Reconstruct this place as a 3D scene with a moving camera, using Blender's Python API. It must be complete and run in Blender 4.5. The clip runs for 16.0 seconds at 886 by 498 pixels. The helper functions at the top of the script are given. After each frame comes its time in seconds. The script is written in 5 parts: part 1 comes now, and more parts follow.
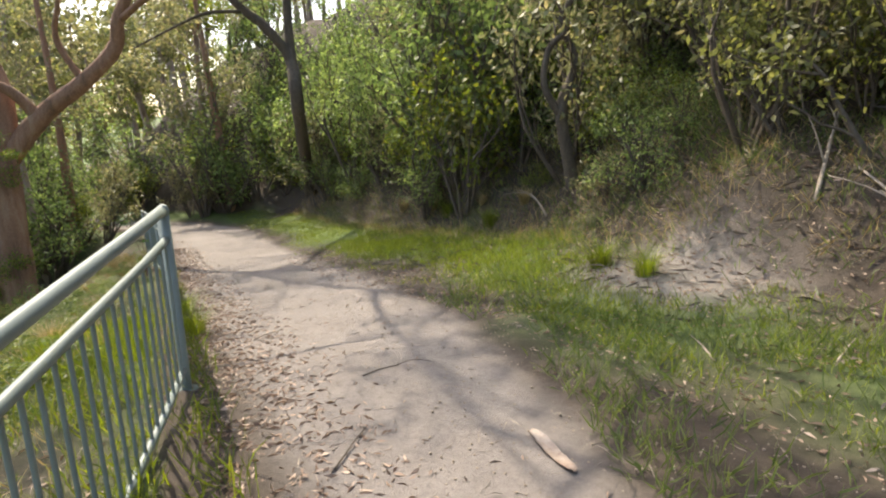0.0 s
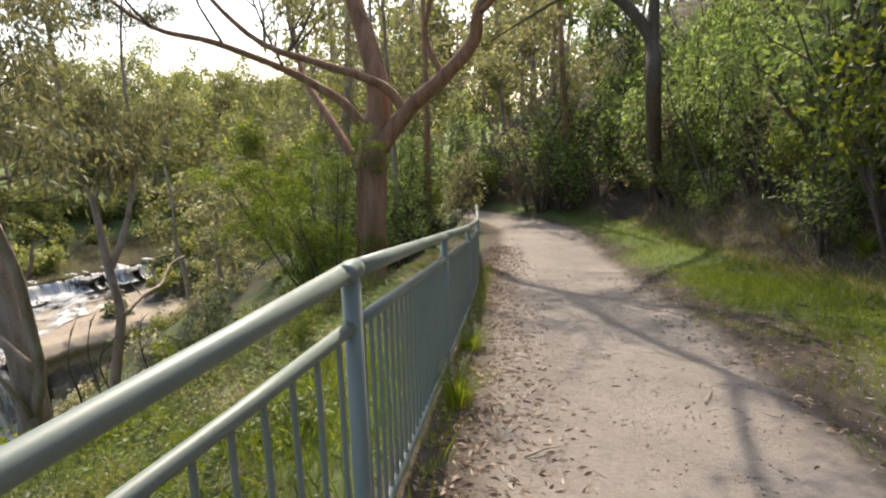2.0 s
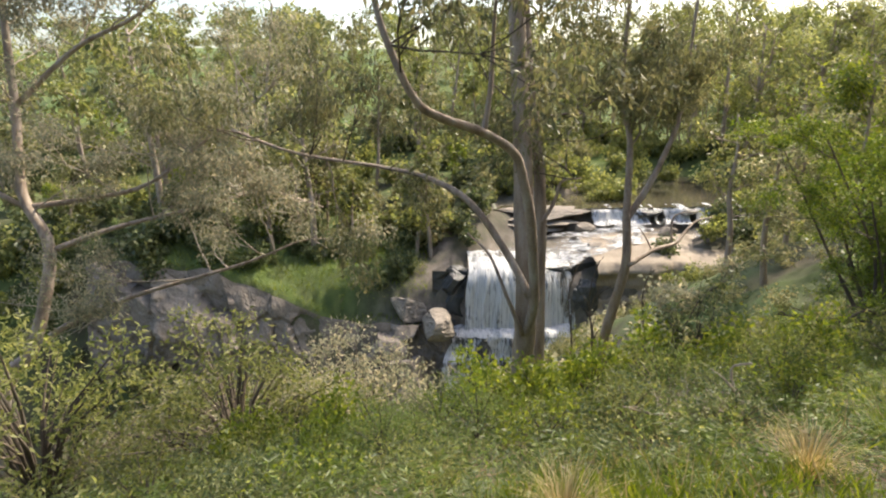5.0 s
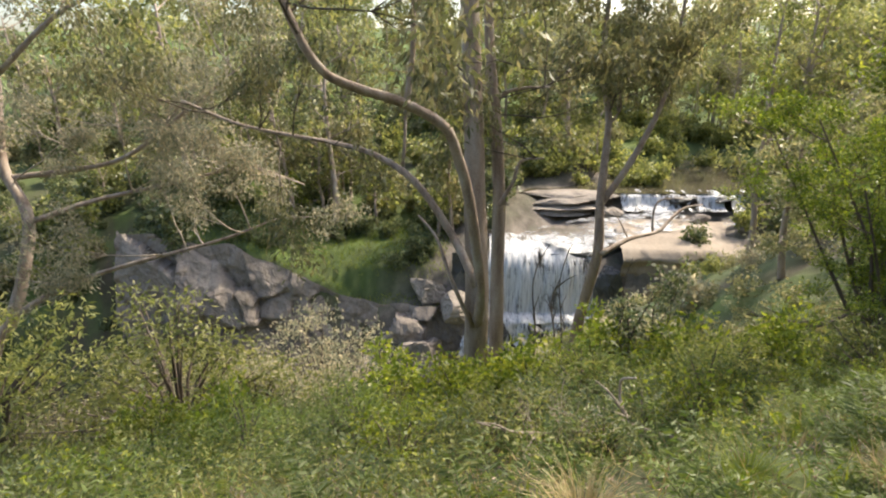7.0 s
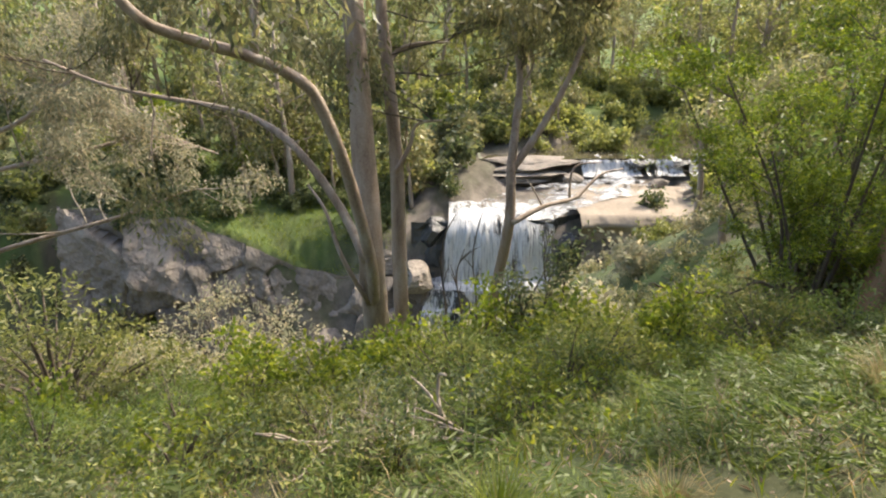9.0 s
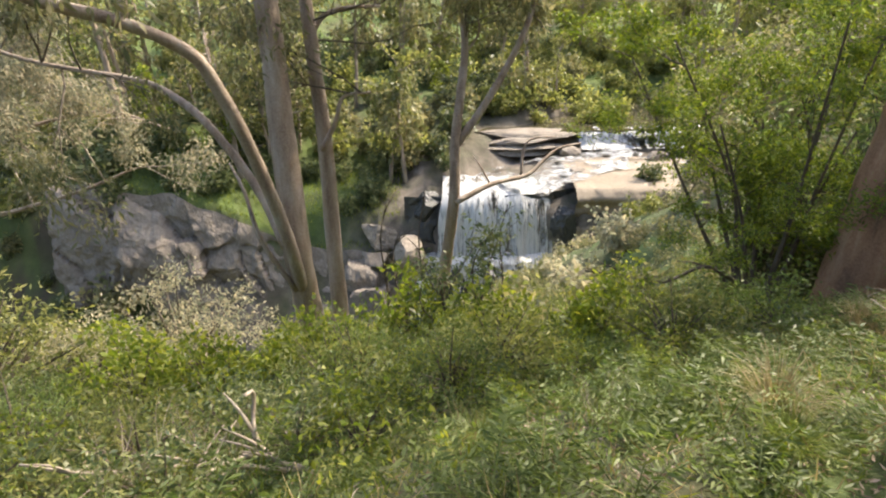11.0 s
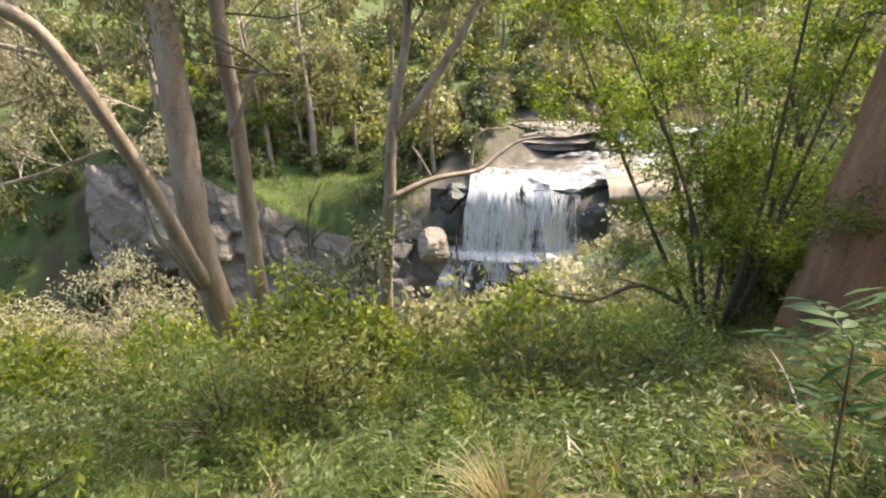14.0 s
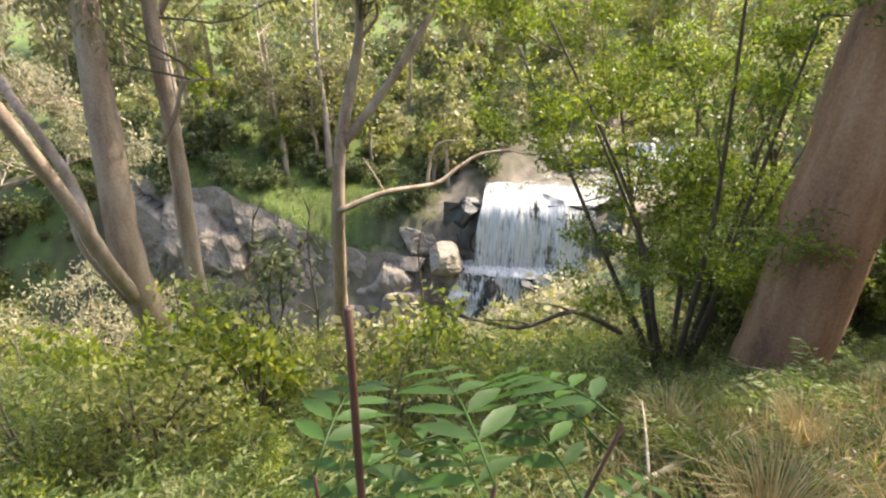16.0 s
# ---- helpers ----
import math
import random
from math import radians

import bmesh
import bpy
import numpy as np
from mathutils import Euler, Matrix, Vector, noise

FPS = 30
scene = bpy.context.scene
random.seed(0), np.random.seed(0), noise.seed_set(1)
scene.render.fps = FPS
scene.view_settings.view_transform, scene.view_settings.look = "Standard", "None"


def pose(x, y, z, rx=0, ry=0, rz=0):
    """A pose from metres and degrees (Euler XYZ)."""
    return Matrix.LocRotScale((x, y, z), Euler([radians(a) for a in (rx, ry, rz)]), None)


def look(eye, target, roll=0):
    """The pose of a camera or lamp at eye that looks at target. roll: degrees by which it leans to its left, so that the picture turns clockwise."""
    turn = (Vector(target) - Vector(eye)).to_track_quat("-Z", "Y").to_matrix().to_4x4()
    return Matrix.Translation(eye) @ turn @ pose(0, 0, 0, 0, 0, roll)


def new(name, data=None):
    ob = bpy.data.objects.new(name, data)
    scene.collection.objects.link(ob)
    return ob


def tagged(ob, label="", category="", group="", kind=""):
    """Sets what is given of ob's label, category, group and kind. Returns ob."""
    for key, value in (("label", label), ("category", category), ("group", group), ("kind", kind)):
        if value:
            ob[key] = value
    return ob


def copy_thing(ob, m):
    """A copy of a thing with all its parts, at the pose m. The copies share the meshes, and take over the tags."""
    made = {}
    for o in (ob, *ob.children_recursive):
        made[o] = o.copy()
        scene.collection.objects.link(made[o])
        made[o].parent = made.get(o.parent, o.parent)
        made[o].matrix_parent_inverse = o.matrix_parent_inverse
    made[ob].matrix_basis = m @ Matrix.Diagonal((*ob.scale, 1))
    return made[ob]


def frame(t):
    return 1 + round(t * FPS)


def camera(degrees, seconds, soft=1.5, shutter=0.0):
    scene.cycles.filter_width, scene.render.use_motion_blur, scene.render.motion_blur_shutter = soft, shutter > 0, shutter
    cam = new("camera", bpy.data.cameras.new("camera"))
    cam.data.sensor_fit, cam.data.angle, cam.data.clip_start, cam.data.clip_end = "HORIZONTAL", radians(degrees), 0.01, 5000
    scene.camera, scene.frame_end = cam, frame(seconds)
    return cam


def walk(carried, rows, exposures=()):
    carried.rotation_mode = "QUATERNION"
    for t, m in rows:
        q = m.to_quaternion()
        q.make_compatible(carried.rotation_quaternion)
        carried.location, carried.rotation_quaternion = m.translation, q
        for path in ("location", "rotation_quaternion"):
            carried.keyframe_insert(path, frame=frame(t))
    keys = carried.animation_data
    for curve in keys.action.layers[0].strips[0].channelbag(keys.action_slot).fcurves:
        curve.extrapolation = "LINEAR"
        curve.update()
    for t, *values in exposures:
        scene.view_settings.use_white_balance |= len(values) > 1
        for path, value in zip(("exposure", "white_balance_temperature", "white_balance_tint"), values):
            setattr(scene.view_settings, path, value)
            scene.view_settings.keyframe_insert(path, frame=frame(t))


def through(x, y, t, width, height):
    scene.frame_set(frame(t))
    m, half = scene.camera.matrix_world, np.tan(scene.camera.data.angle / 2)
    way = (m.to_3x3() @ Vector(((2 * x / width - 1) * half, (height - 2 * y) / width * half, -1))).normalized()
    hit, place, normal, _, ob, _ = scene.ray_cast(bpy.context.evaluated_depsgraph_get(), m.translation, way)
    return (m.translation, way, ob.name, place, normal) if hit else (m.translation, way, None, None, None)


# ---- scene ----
cam = camera(76.6, 16.0, soft=2.1)
PATH = [
    (0, (0.079, -0.146, 1.593), (0.072, 1.805, 1.157), -1.5),
    (0.5, (-0.023, 0.396, 1.575), (-0.301, 2.326, 1.129), -1.5),
    (1, (-0.158, 0.939, 1.554), (-0.647, 2.830, 1.121), -1.6),
    (1.5, (-0.284, 1.489, 1.550), (-1.034, 3.296, 1.138), -1.5),
    (2, (-0.414, 1.995, 1.564), (-1.515, 3.610, 1.140), -1.3),
    (2.5, (-0.647, 2.366, 1.558), (-2.076, 3.679, 1.075), -1.2),
    (3, (-0.880, 2.660, 1.543), (-2.517, 3.680, 1.013), -0.9),
    (3.5, (-1.099, 2.945, 1.556), (-2.872, 3.676, 0.986), -0.9),
    (4, (-1.341, 3.172, 1.522), (-3.208, 3.596, 0.939), -1.1),
    (4.5, (-1.490, 3.442, 1.530), (-3.396, 3.631, 0.955), -1),
    (4.7, (-1.560, 3.563, 1.533), (-3.475, 3.672, 0.968), -1),
    (6.8, (-2.372, 5.380, 1.362), (-4.267, 5.248, 0.734), -0.3),
    (7, (-2.457, 5.529, 1.325), (-4.350, 5.433, 0.686), -0.2),
    (7.5, (-2.701, 5.904, 1.309), (-4.582, 5.874, 0.628), -0.2),
    (8, (-2.940, 6.226, 1.260), (-4.815, 6.198, 0.564), -0.3),
    (8.5, (-3.071, 6.550, 1.181), (-4.941, 6.534, 0.471), -0.4),
    (9, (-3.272, 6.916, 1.111), (-5.129, 6.922, 0.366), -0.3),
    (9.5, (-3.520, 7.244, 1.045), (-5.358, 7.255, 0.258), -0.4),
    (10, (-3.643, 7.547, 1.014), (-5.466, 7.577, 0.193), -0.3),
    (10.2, (-3.693, 7.688, 1.020), (-5.514, 7.722, 0.193), -0.5),
    (12.3, (-4.393, 8.937, 0.864), (-6.206, 8.810, 0.028), -0.5),
    (12.5, (-4.464, 9.084, 0.845), (-6.273, 8.949, 0.005), -0.4),
    (13, (-4.630, 9.439, 0.793), (-6.432, 9.311, -0.066), -0.4),
    (13.5, (-4.853, 9.789, 0.715), (-6.655, 9.676, -0.146), -0.5),
    (14, (-5.035, 10.100, 0.695), (-6.835, 9.937, -0.162), -0.4),
    (14.5, (-5.183, 10.409, 0.637), (-6.982, 10.182, -0.206), -0.4),
    (15, (-5.382, 10.693, 0.607), (-7.186, 10.421, -0.212), -0.2),
    (15.5, (-5.535, 10.957, 0.593), (-7.339, 10.667, -0.222), -0.2),
    (16, (-5.672, 11.280, 0.526), (-7.482, 11.032, -0.286), -0.3),
]
walk(cam, [(t, look(eye, target, roll)) for t, eye, target, roll in PATH], [(0, 1.36, 6900, 10), (2.5, 1.04, 6950, 10), (5, 1.26, 6950, 10), (8, 1.36, 6900, 10), (10, 1.5, 7000, 10), (13, 1.66, 7000, 10), (16, 1.98, 7050, 10)])

# ---------------------------------------------------------------- world, sun, exposure
SUN_DIR = Vector((-0.60, 0.80, 1.15)).normalized()
world = bpy.data.worlds.new("sky")
scene.world = world
world.use_nodes = True
wn = world.node_tree
sky = wn.nodes.new("ShaderNodeTexSky")
sky.sky_type = "NISHITA"
sky.sun_disc = False
sky.sun_elevation = math.asin(SUN_DIR.z)
sky.sun_rotation = math.atan2(SUN_DIR.x, SUN_DIR.y)
sky.dust_density = 3.0
back = wn.nodes["Background"]
back.inputs["Strength"].default_value = 0.15
wn.links.new(sky.outputs[0], back.inputs["Color"])
sun_lamp = bpy.data.lights.new("sun", "SUN")
sun_lamp.energy, sun_lamp.angle, sun_lamp.color = 2.9, 0.009, (1.0, 0.92, 0.78)
sun = new("sun", sun_lamp)
sun.matrix_world = look(SUN_DIR * 60, (0, 0, 0))


# ---------------------------------------------------------------- materials
def shader(name):
    mat = bpy.data.materials.new(name)
    mat.use_nodes = True
    nt = mat.node_tree
    return mat, nt, nt.nodes["Principled BSDF"]


def node(nt, kind, **values):
    n = nt.nodes.new(kind)
    for key, value in values.items():
        n.inputs[key].default_value = value
    return n


def noise_of(nt, scale, detail=6.0, rough=0.6, stretch=None):
    co = nt.nodes.new("ShaderNodeTexCoord")
    n = node(nt, "ShaderNodeTexNoise", Scale=scale, Detail=detail, Roughness=rough)
    if stretch:
        mp = nt.nodes.new("ShaderNodeMapping")
        mp.inputs["Scale"].default_value = stretch
        nt.links.new(co.outputs["Object"], mp.inputs["Vector"])
        nt.links.new(mp.outputs[0], n.inputs["Vector"])
    else:
        nt.links.new(co.outputs["Object"], n.inputs["Vector"])
    return n.outputs["Fac"]


def ramp(nt, fac, stops):
    r = nt.nodes.new("ShaderNodeValToRGB")
    el = r.color_ramp.elements
    while len(el) < len(stops):
        el.new(0.5)
    for e, (p, c) in zip(el, stops):
        e.position, e.color = p, (*c, 1) if len(c) == 3 else c
    nt.links.new(fac, r.inputs["Fac"])
    return r.outputs["Color"]


def mixed(nt, fac, a, b):
    m = nt.nodes.new("ShaderNodeMix")
    m.data_type = "RGBA"
    for value, socket in ((fac, m.inputs[0]), (a, m.inputs[6]), (b, m.inputs[7])):
        if isinstance(value, (int, float)):
            socket.default_value = value
        elif isinstance(value, tuple):
            socket.default_value = (*value, 1)
        else:
            nt.links.new(value, socket)
    return m.outputs[2]


def bump(nt, bsdf, height, strength=0.4, distance=0.02):
    b = node(nt, "ShaderNodeBump", Strength=strength, Distance=distance)
    nt.links.new(height, b.inputs["Height"])
    nt.links.new(b.outputs[0], bsdf.inputs["Normal"])


def leaf_material(name, dark, mid, light, rough=0.5, through=0.4):
    mat, nt, bsdf = shader(name)
    geo = nt.nodes.new("ShaderNodeNewGeometry")
    info = nt.nodes.new("ShaderNodeObjectInfo")
    col = ramp(nt, geo.outputs["Random Per Island"], [(p, (c[0] * 1.06, c[1], c[2])) for p, c in ((0.0, dark), (0.5, mid), (1.0, light))])
    hue = node(nt, "ShaderNodeHueSaturation")
    mr = node(nt, "ShaderNodeMapRange")
    mr.inputs["To Min"].default_value, mr.inputs["To Max"].default_value = 0.75, 1.25
    nt.links.new(info.outputs["Random"], mr.inputs["Value"])
    nt.links.new(mr.outputs[0], hue.inputs["Value"])
    nt.links.new(col, hue.inputs["Color"])
    nt.links.new(hue.outputs[0], bsdf.inputs["Base Color"])
    bsdf.inputs["Roughness"].default_value = rough
    tr = nt.nodes.new("ShaderNodeBsdfTranslucent")
    warm = node(nt, "ShaderNodeHueSaturation", Saturation=1.15, Value=1.5)
    nt.links.new(hue.outputs[0], warm.inputs["Color"])
    nt.links.new(warm.outputs[0], tr.inputs["Color"])
    mx = node(nt, "ShaderNodeMixShader", Fac=through)
    nt.links.new(bsdf.outputs[0], mx.inputs[1])
    nt.links.new(tr.outputs[0], mx.inputs[2])
    nt.links.new(mx.outputs[0], nt.nodes["Material Output"].inputs["Surface"])
    return mat


def plain_material(name, stops, scale, rough=0.8, relief=0.4, distance=0.01, stretch=None, metal=0.0, fine=0):
    mat, nt, bsdf = shader(name)
    f = noise_of(nt, scale, stretch=stretch)
    col = ramp(nt, f, stops)
    if fine:
        g = noise_of(nt, fine, 4.0, 0.7)
        col = mixed(nt, 0.35, col, ramp(nt, g, [(0.3, stops[0][1]), (0.7, stops[-1][1])]))
        bump(nt, bsdf, g, relief, distance)
    else:
        bump(nt, bsdf, f, relief, distance)
    nt.links.new(col, bsdf.inputs["Base Color"])
    bsdf.inputs["Roughness"].default_value = rough
    bsdf.inputs["Metallic"].default_value = metal
    return mat


M_LEAF_GUM = leaf_material("gum_leaves", (0.111, 0.129, 0.066), (0.194, 0.206, 0.099), (0.315, 0.289, 0.148))
M_LEAF_PALE = leaf_material("grey_gum_leaves", (0.166, 0.187, 0.129), (0.281, 0.281, 0.186), (0.448, 0.406, 0.277), through=0.5)
M_LEAF_BRIGHT = leaf_material("bright_leaves", (0.089, 0.131, 0.027), (0.164, 0.214, 0.041), (0.297, 0.321, 0.068), through=0.5)
M_LEAF_DARK = leaf_material("dark_leaves", (0.059, 0.090, 0.044), (0.119, 0.150, 0.064), (0.203, 0.220, 0.098))
M_LEAF_OLIVE = leaf_material("olive_leaves", (0.095, 0.118, 0.040), (0.165, 0.188, 0.064), (0.270, 0.275, 0.098), through=0.5)
M_LEAF_FAR = leaf_material("far_leaves", (0.090, 0.113, 0.048), (0.181, 0.200, 0.079), (0.300, 0.295, 0.118), through=0.5)
M_LEAF_BANK = leaf_material("bank_leaves", (0.085, 0.130, 0.046), (0.150, 0.215, 0.072), (0.255, 0.325, 0.115), through=0.5)
M_LEAF_WATTLE = leaf_material("wattle_leaves", (0.065, 0.11, 0.022), (0.135, 0.195, 0.036), (0.27, 0.32, 0.058), through=0.45)
M_FERN = leaf_material("fern_fronds", (0.065, 0.104, 0.030), (0.118, 0.167, 0.047), (0.183, 0.230, 0.072), through=0.45)
M_YOUNG_LEAF = leaf_material("glossy_young_leaves", (0.026, 0.068, 0.012), (0.042, 0.098, 0.018), (0.065, 0.135, 0.025), rough=0.5, through=0.4)
M_GRASS = leaf_material("grass_blades", (0.075, 0.110, 0.018), (0.129, 0.176, 0.026), (0.214, 0.244, 0.043), through=0.45)
M_STRAW = leaf_material("dry_grass", (0.20, 0.16, 0.07), (0.33, 0.27, 0.13), (0.45, 0.38, 0.21), through=0.35)
M_LITTER = leaf_material("fallen_leaves", (0.12, 0.08, 0.055), (0.28, 0.20, 0.14), (0.50, 0.41, 0.32), rough=0.7, through=0.1)
M_BARK = plain_material("smooth_gum_bark", [(0.30, (0.12, 0.078, 0.052)), (0.43, (0.27, 0.19, 0.14)), (0.55, (0.37, 0.29, 0.23)), (0.68, (0.46, 0.40, 0.34))], 2.2, 0.75, 0.5, 0.01, (2.2, 2.2, 0.45), fine=30)
M_BARK_RED = plain_material("red_gum_bark", [(0.30, (0.09, 0.048, 0.03)), (0.43, (0.26, 0.125, 0.07)), (0.56, (0.38, 0.20, 0.12)), (0.70, (0.46, 0.31, 0.21))], 1.8, 0.8, 0.6, 0.015, (2.5, 2.5, 0.35), fine=26)
M_BARK_DARK = plain_material("rough_dark_bark", [(0.3, (0.05, 0.04, 0.03)), (0.6, (0.13, 0.10, 0.075)), (0.8, (0.22, 0.18, 0.14))], 4.0, 0.9, 0.7, 0.02, (3, 3, 0.6), fine=40)
M_STEM_RED = plain_material("red_brown_stem", [(0.3, (0.055, 0.022, 0.018)), (0.7, (0.13, 0.055, 0.042))], 12.0, 0.6, 0.3, 0.003)
M_TWIG = plain_material("dead_wood", [(0.3, (0.24, 0.19, 0.14)), (0.7, (0.45, 0.38, 0.31))], 6.0, 0.85, 0.4, 0.006, (2, 2, 0.6))
M_PAINT = plain_material("grey_green_paint", [(0.3, (0.165, 0.20, 0.183)), (0.7, (0.21, 0.245, 0.225))], 3.0, 0.48, 0.15, 0.002, fine=60)
M_ROCK = plain_material("river_rock", [(0.25, (0.10, 0.085, 0.07)), (0.5, (0.25, 0.21, 0.175)), (0.75, (0.40, 0.35, 0.29))], 0.35, 0.85, 0.8, 0.15, fine=2.5)
M_ROCK_WET = plain_material("wet_rock", [(0.3, (0.022, 0.025, 0.028)), (0.7, (0.075, 0.075, 0.072))], 0.4, 0.35, 0.8, 0.2, fine=2.0)
M_CRAG = plain_material("crag_rock", [(0.28, (0.085, 0.072, 0.060)), (0.5, (0.20, 0.165, 0.138)), (0.72, (0.34, 0.295, 0.25))], 0.28, 0.9, 0.9, 0.12, fine=3.2)
M_SLAB = plain_material("pale_sandstone", [(0.3, (0.19, 0.148, 0.108)), (0.7, (0.37, 0.305, 0.235))], 0.25, 0.8, 0.6, 0.1, fine=3.0)


def water_material(name, streak, body, veil, scale=1.2):
    """Falling white water: dense strands over thinner veils that let the wet rock through."""
    mat, nt, bsdf = shader(name)
    fine = noise_of(nt, scale * 2.2, 8.0, 0.7, streak)
    broad = noise_of(nt, scale * 0.32, 5.0, 0.6, streak)
    patch = noise_of(nt, 0.35, 4.0, 0.6)
    col = ramp(nt, fine, [(0.36, (body * 0.55, body * 0.58, body * 0.60)), (0.5, (body * 0.9, body * 0.91, body * 0.92)), (0.66, (body * 1.12, body * 1.12, body * 1.12))])
    nt.links.new(col, bsdf.inputs["Base Color"])
    bsdf.inputs["Roughness"].default_value = 0.45
    bump(nt, bsdf, fine, 0.5, 0.12)
    total = node(nt, "ShaderNodeMath")
    total.operation = "ADD"
    nt.links.new(broad, total.inputs[0])
    nt.links.new(patch, total.inputs[1])
    more = nt.nodes.new("ShaderNodeMath")
    more.operation = "MULTIPLY_ADD"
    more.inputs[1].default_value = 0.8
    nt.links.new(fine, more.inputs[0])
    nt.links.new(total.outputs[0], more.inputs[2])
    span = node(nt, "ShaderNodeMapRange")
    span.inputs["From Min"].default_value, span.inputs["From Max"].default_value = veil
    nt.links.new(more.outputs[0], span.inputs["Value"])
    clear = nt.nodes.new("ShaderNodeBsdfTransparent")
    mx = nt.nodes.new("ShaderNodeMixShader")
    nt.links.new(span.outputs[0], mx.inputs[0])
    nt.links.new(clear.outputs[0], mx.inputs[1])
    nt.links.new(bsdf.outputs[0], mx.inputs[2])
    nt.links.new(mx.outputs[0], nt.nodes["Material Output"].inputs["Surface"])
    return mat


M_FALL = water_material("falling_water", (0.5, 2.4, 0.16), 0.52, (1.12, 1.40))
M_CASCADE = water_material("broken_water", (0.8, 1.8, 0.30), 0.52, (1.26, 1.46))
M_FOAM = water_material("rushing_water", (0.9, 0.5, 1.2), 0.44, (1.36, 1.66), 0.9)
M_POOL = plain_material("still_water", [(0.3, (0.05, 0.045, 0.03)), (0.7, (0.11, 0.095, 0.065))], 0.2, 0.08, 0.15, 0.05)


def ground_material():
    mat, nt, bsdf = shader("ground_cover")

    def mask(name):
        a = nt.nodes.new("ShaderNodeAttribute")
        a.attribute_name = name
        return a.outputs["Fac"]
    broad = noise_of(nt, 0.9, 8.0, 0.65)
    fine = noise_of(nt, 22.0, 6.0, 0.75)
    grit = noise_of(nt, 95.0, 4.0, 0.8)
    soil = mixed(nt, 0.5, ramp(nt, broad, [(0.3, (0.036, 0.027, 0.019)), (0.7, (0.098, 0.072, 0.052))]),
                 ramp(nt, fine, [(0.3, (0.035, 0.027, 0.018)), (0.55, (0.08, 0.06, 0.042)), (0.75, (0.165, 0.13, 0.095))]))
    gravel = mixed(nt, 0.5, ramp(nt, broad, [(0.3, (0.20, 0.172, 0.152)), (0.7, (0.33, 0.292, 0.262))]),
                   mixed(nt, 0.5, ramp(nt, fine, [(0.32, (0.075, 0.060, 0.052)), (0.52, (0.27, 0.236, 0.21)), (0.72, (0.42, 0.38, 0.345))]),
                         ramp(nt, grit, [(0.3, (0.075, 0.062, 0.054)), (0.55, (0.235, 0.205, 0.182)), (0.75, (0.46, 0.415, 0.38))])))
    green = mixed(nt, 0.5, ramp(nt, broad, [(0.3, (0.05, 0.08, 0.02)), (0.7, (0.11, 0.16, 0.035))]),
                  ramp(nt, fine, [(0.3, (0.035, 0.055, 0.015)), (0.7, (0.14, 0.19, 0.05))]))
    pasture = ramp(nt, broad, [(0.3, (0.075, 0.12, 0.022)), (0.7, (0.12, 0.17, 0.035))])
    crag = noise_of(nt, 0.35, 10.0, 0.7)
    rock = mixed(nt, 0.55, ramp(nt, broad, [(0.3, (0.05, 0.045, 0.04)), (0.7, (0.26, 0.22, 0.185))]), ramp(nt, crag, [(0.35, (0.045, 0.06, 0.025)), (0.5, (0.12, 0.10, 0.08)), (0.65, (0.28, 0.24, 0.20))]))
    col = mixed(nt, mask("grassy"), soil, green)
    col = mixed(nt, mask("meadow"), col, pasture)
    col = mixed(nt, mask("rocky"), col, rock)
    col = mixed(nt, mask("gravel"), col, gravel)
    nt.links.new(col, bsdf.inputs["Base Color"])
    bsdf.inputs["Roughness"].default_value = 0.95
    add = nt.nodes.new("ShaderNodeMath")
    nt.links.new(fine, add.inputs[0])
    nt.links.new(grit, add.inputs[1])
    bump(nt, bsdf, add.outputs[0], 0.65, 0.03)
    return mat


M_GROUND = ground_material()


# ---------------------------------------------------------------- mesh helpers
def mesh_of(name, verts, faces, mat, smooth=True):
    me = bpy.data.meshes.new(name)
    me.from_pydata([tuple(v) for v in verts], [], faces)
    me.materials.append(mat)
    if smooth:
        me.polygons.foreach_set("use_smooth", [True] * len(me.polygons))
    me.update()
    return me


def part(name, geo, mat, parent, label="", smooth=True):
    me = geo if isinstance(geo, bpy.types.Mesh) else mesh_of(name, geo[0], geo[1], mat, smooth)
    ob = new(name, me)
    ob.parent = parent
    if label:
        tagged(ob, label)
    return ob


def thing(name, at, label, category, group="", kind=""):
    ob = new(name)
    ob.empty_display_size = 0.2
    ob.location = at
    return tagged(ob, label, category, group, kind)


def merge(geos):
    verts, faces = [], []
    for v, f in geos:
        o = len(verts)
        verts.extend(v)
        faces.extend([tuple(i + o for i in q) for q in f])
    return verts, faces


def tube(points, radii, sides=8, wobble=0.0, rng=None, cap=True):
    """A tapered, slightly uneven limb through the points."""
    pts = [Vector(p) for p in points]
    verts, faces = [], []
    side = None
    for i, p in enumerate(pts):
        d = (pts[min(i + 1, len(pts) - 1)] - pts[max(i - 1, 0)]).normalized()
        if side is None:
            side = d.orthogonal().normalized()
        else:
            side = (side - d * side.dot(d)).normalized()
        up = d.cross(side)
        for k in range(sides):
            a = 2 * math.pi * k / sides
            r = radii[i] * (1 + (rng.uniform(-wobble, wobble) if rng else 0))
            verts.append(p + (side * math.cos(a) + up * math.sin(a)) * r)
    for i in range(len(pts) - 1):
        for k in range(sides):
            a, b = i * sides + k, i * sides + (k + 1) % sides
            faces.append((a, b, b + sides, a + sides))
    if cap:
        faces.append(tuple(range(sides))[::-1])
        faces.append(tuple(range((len(pts) - 1) * sides, len(pts) * sides)))
    return verts, faces


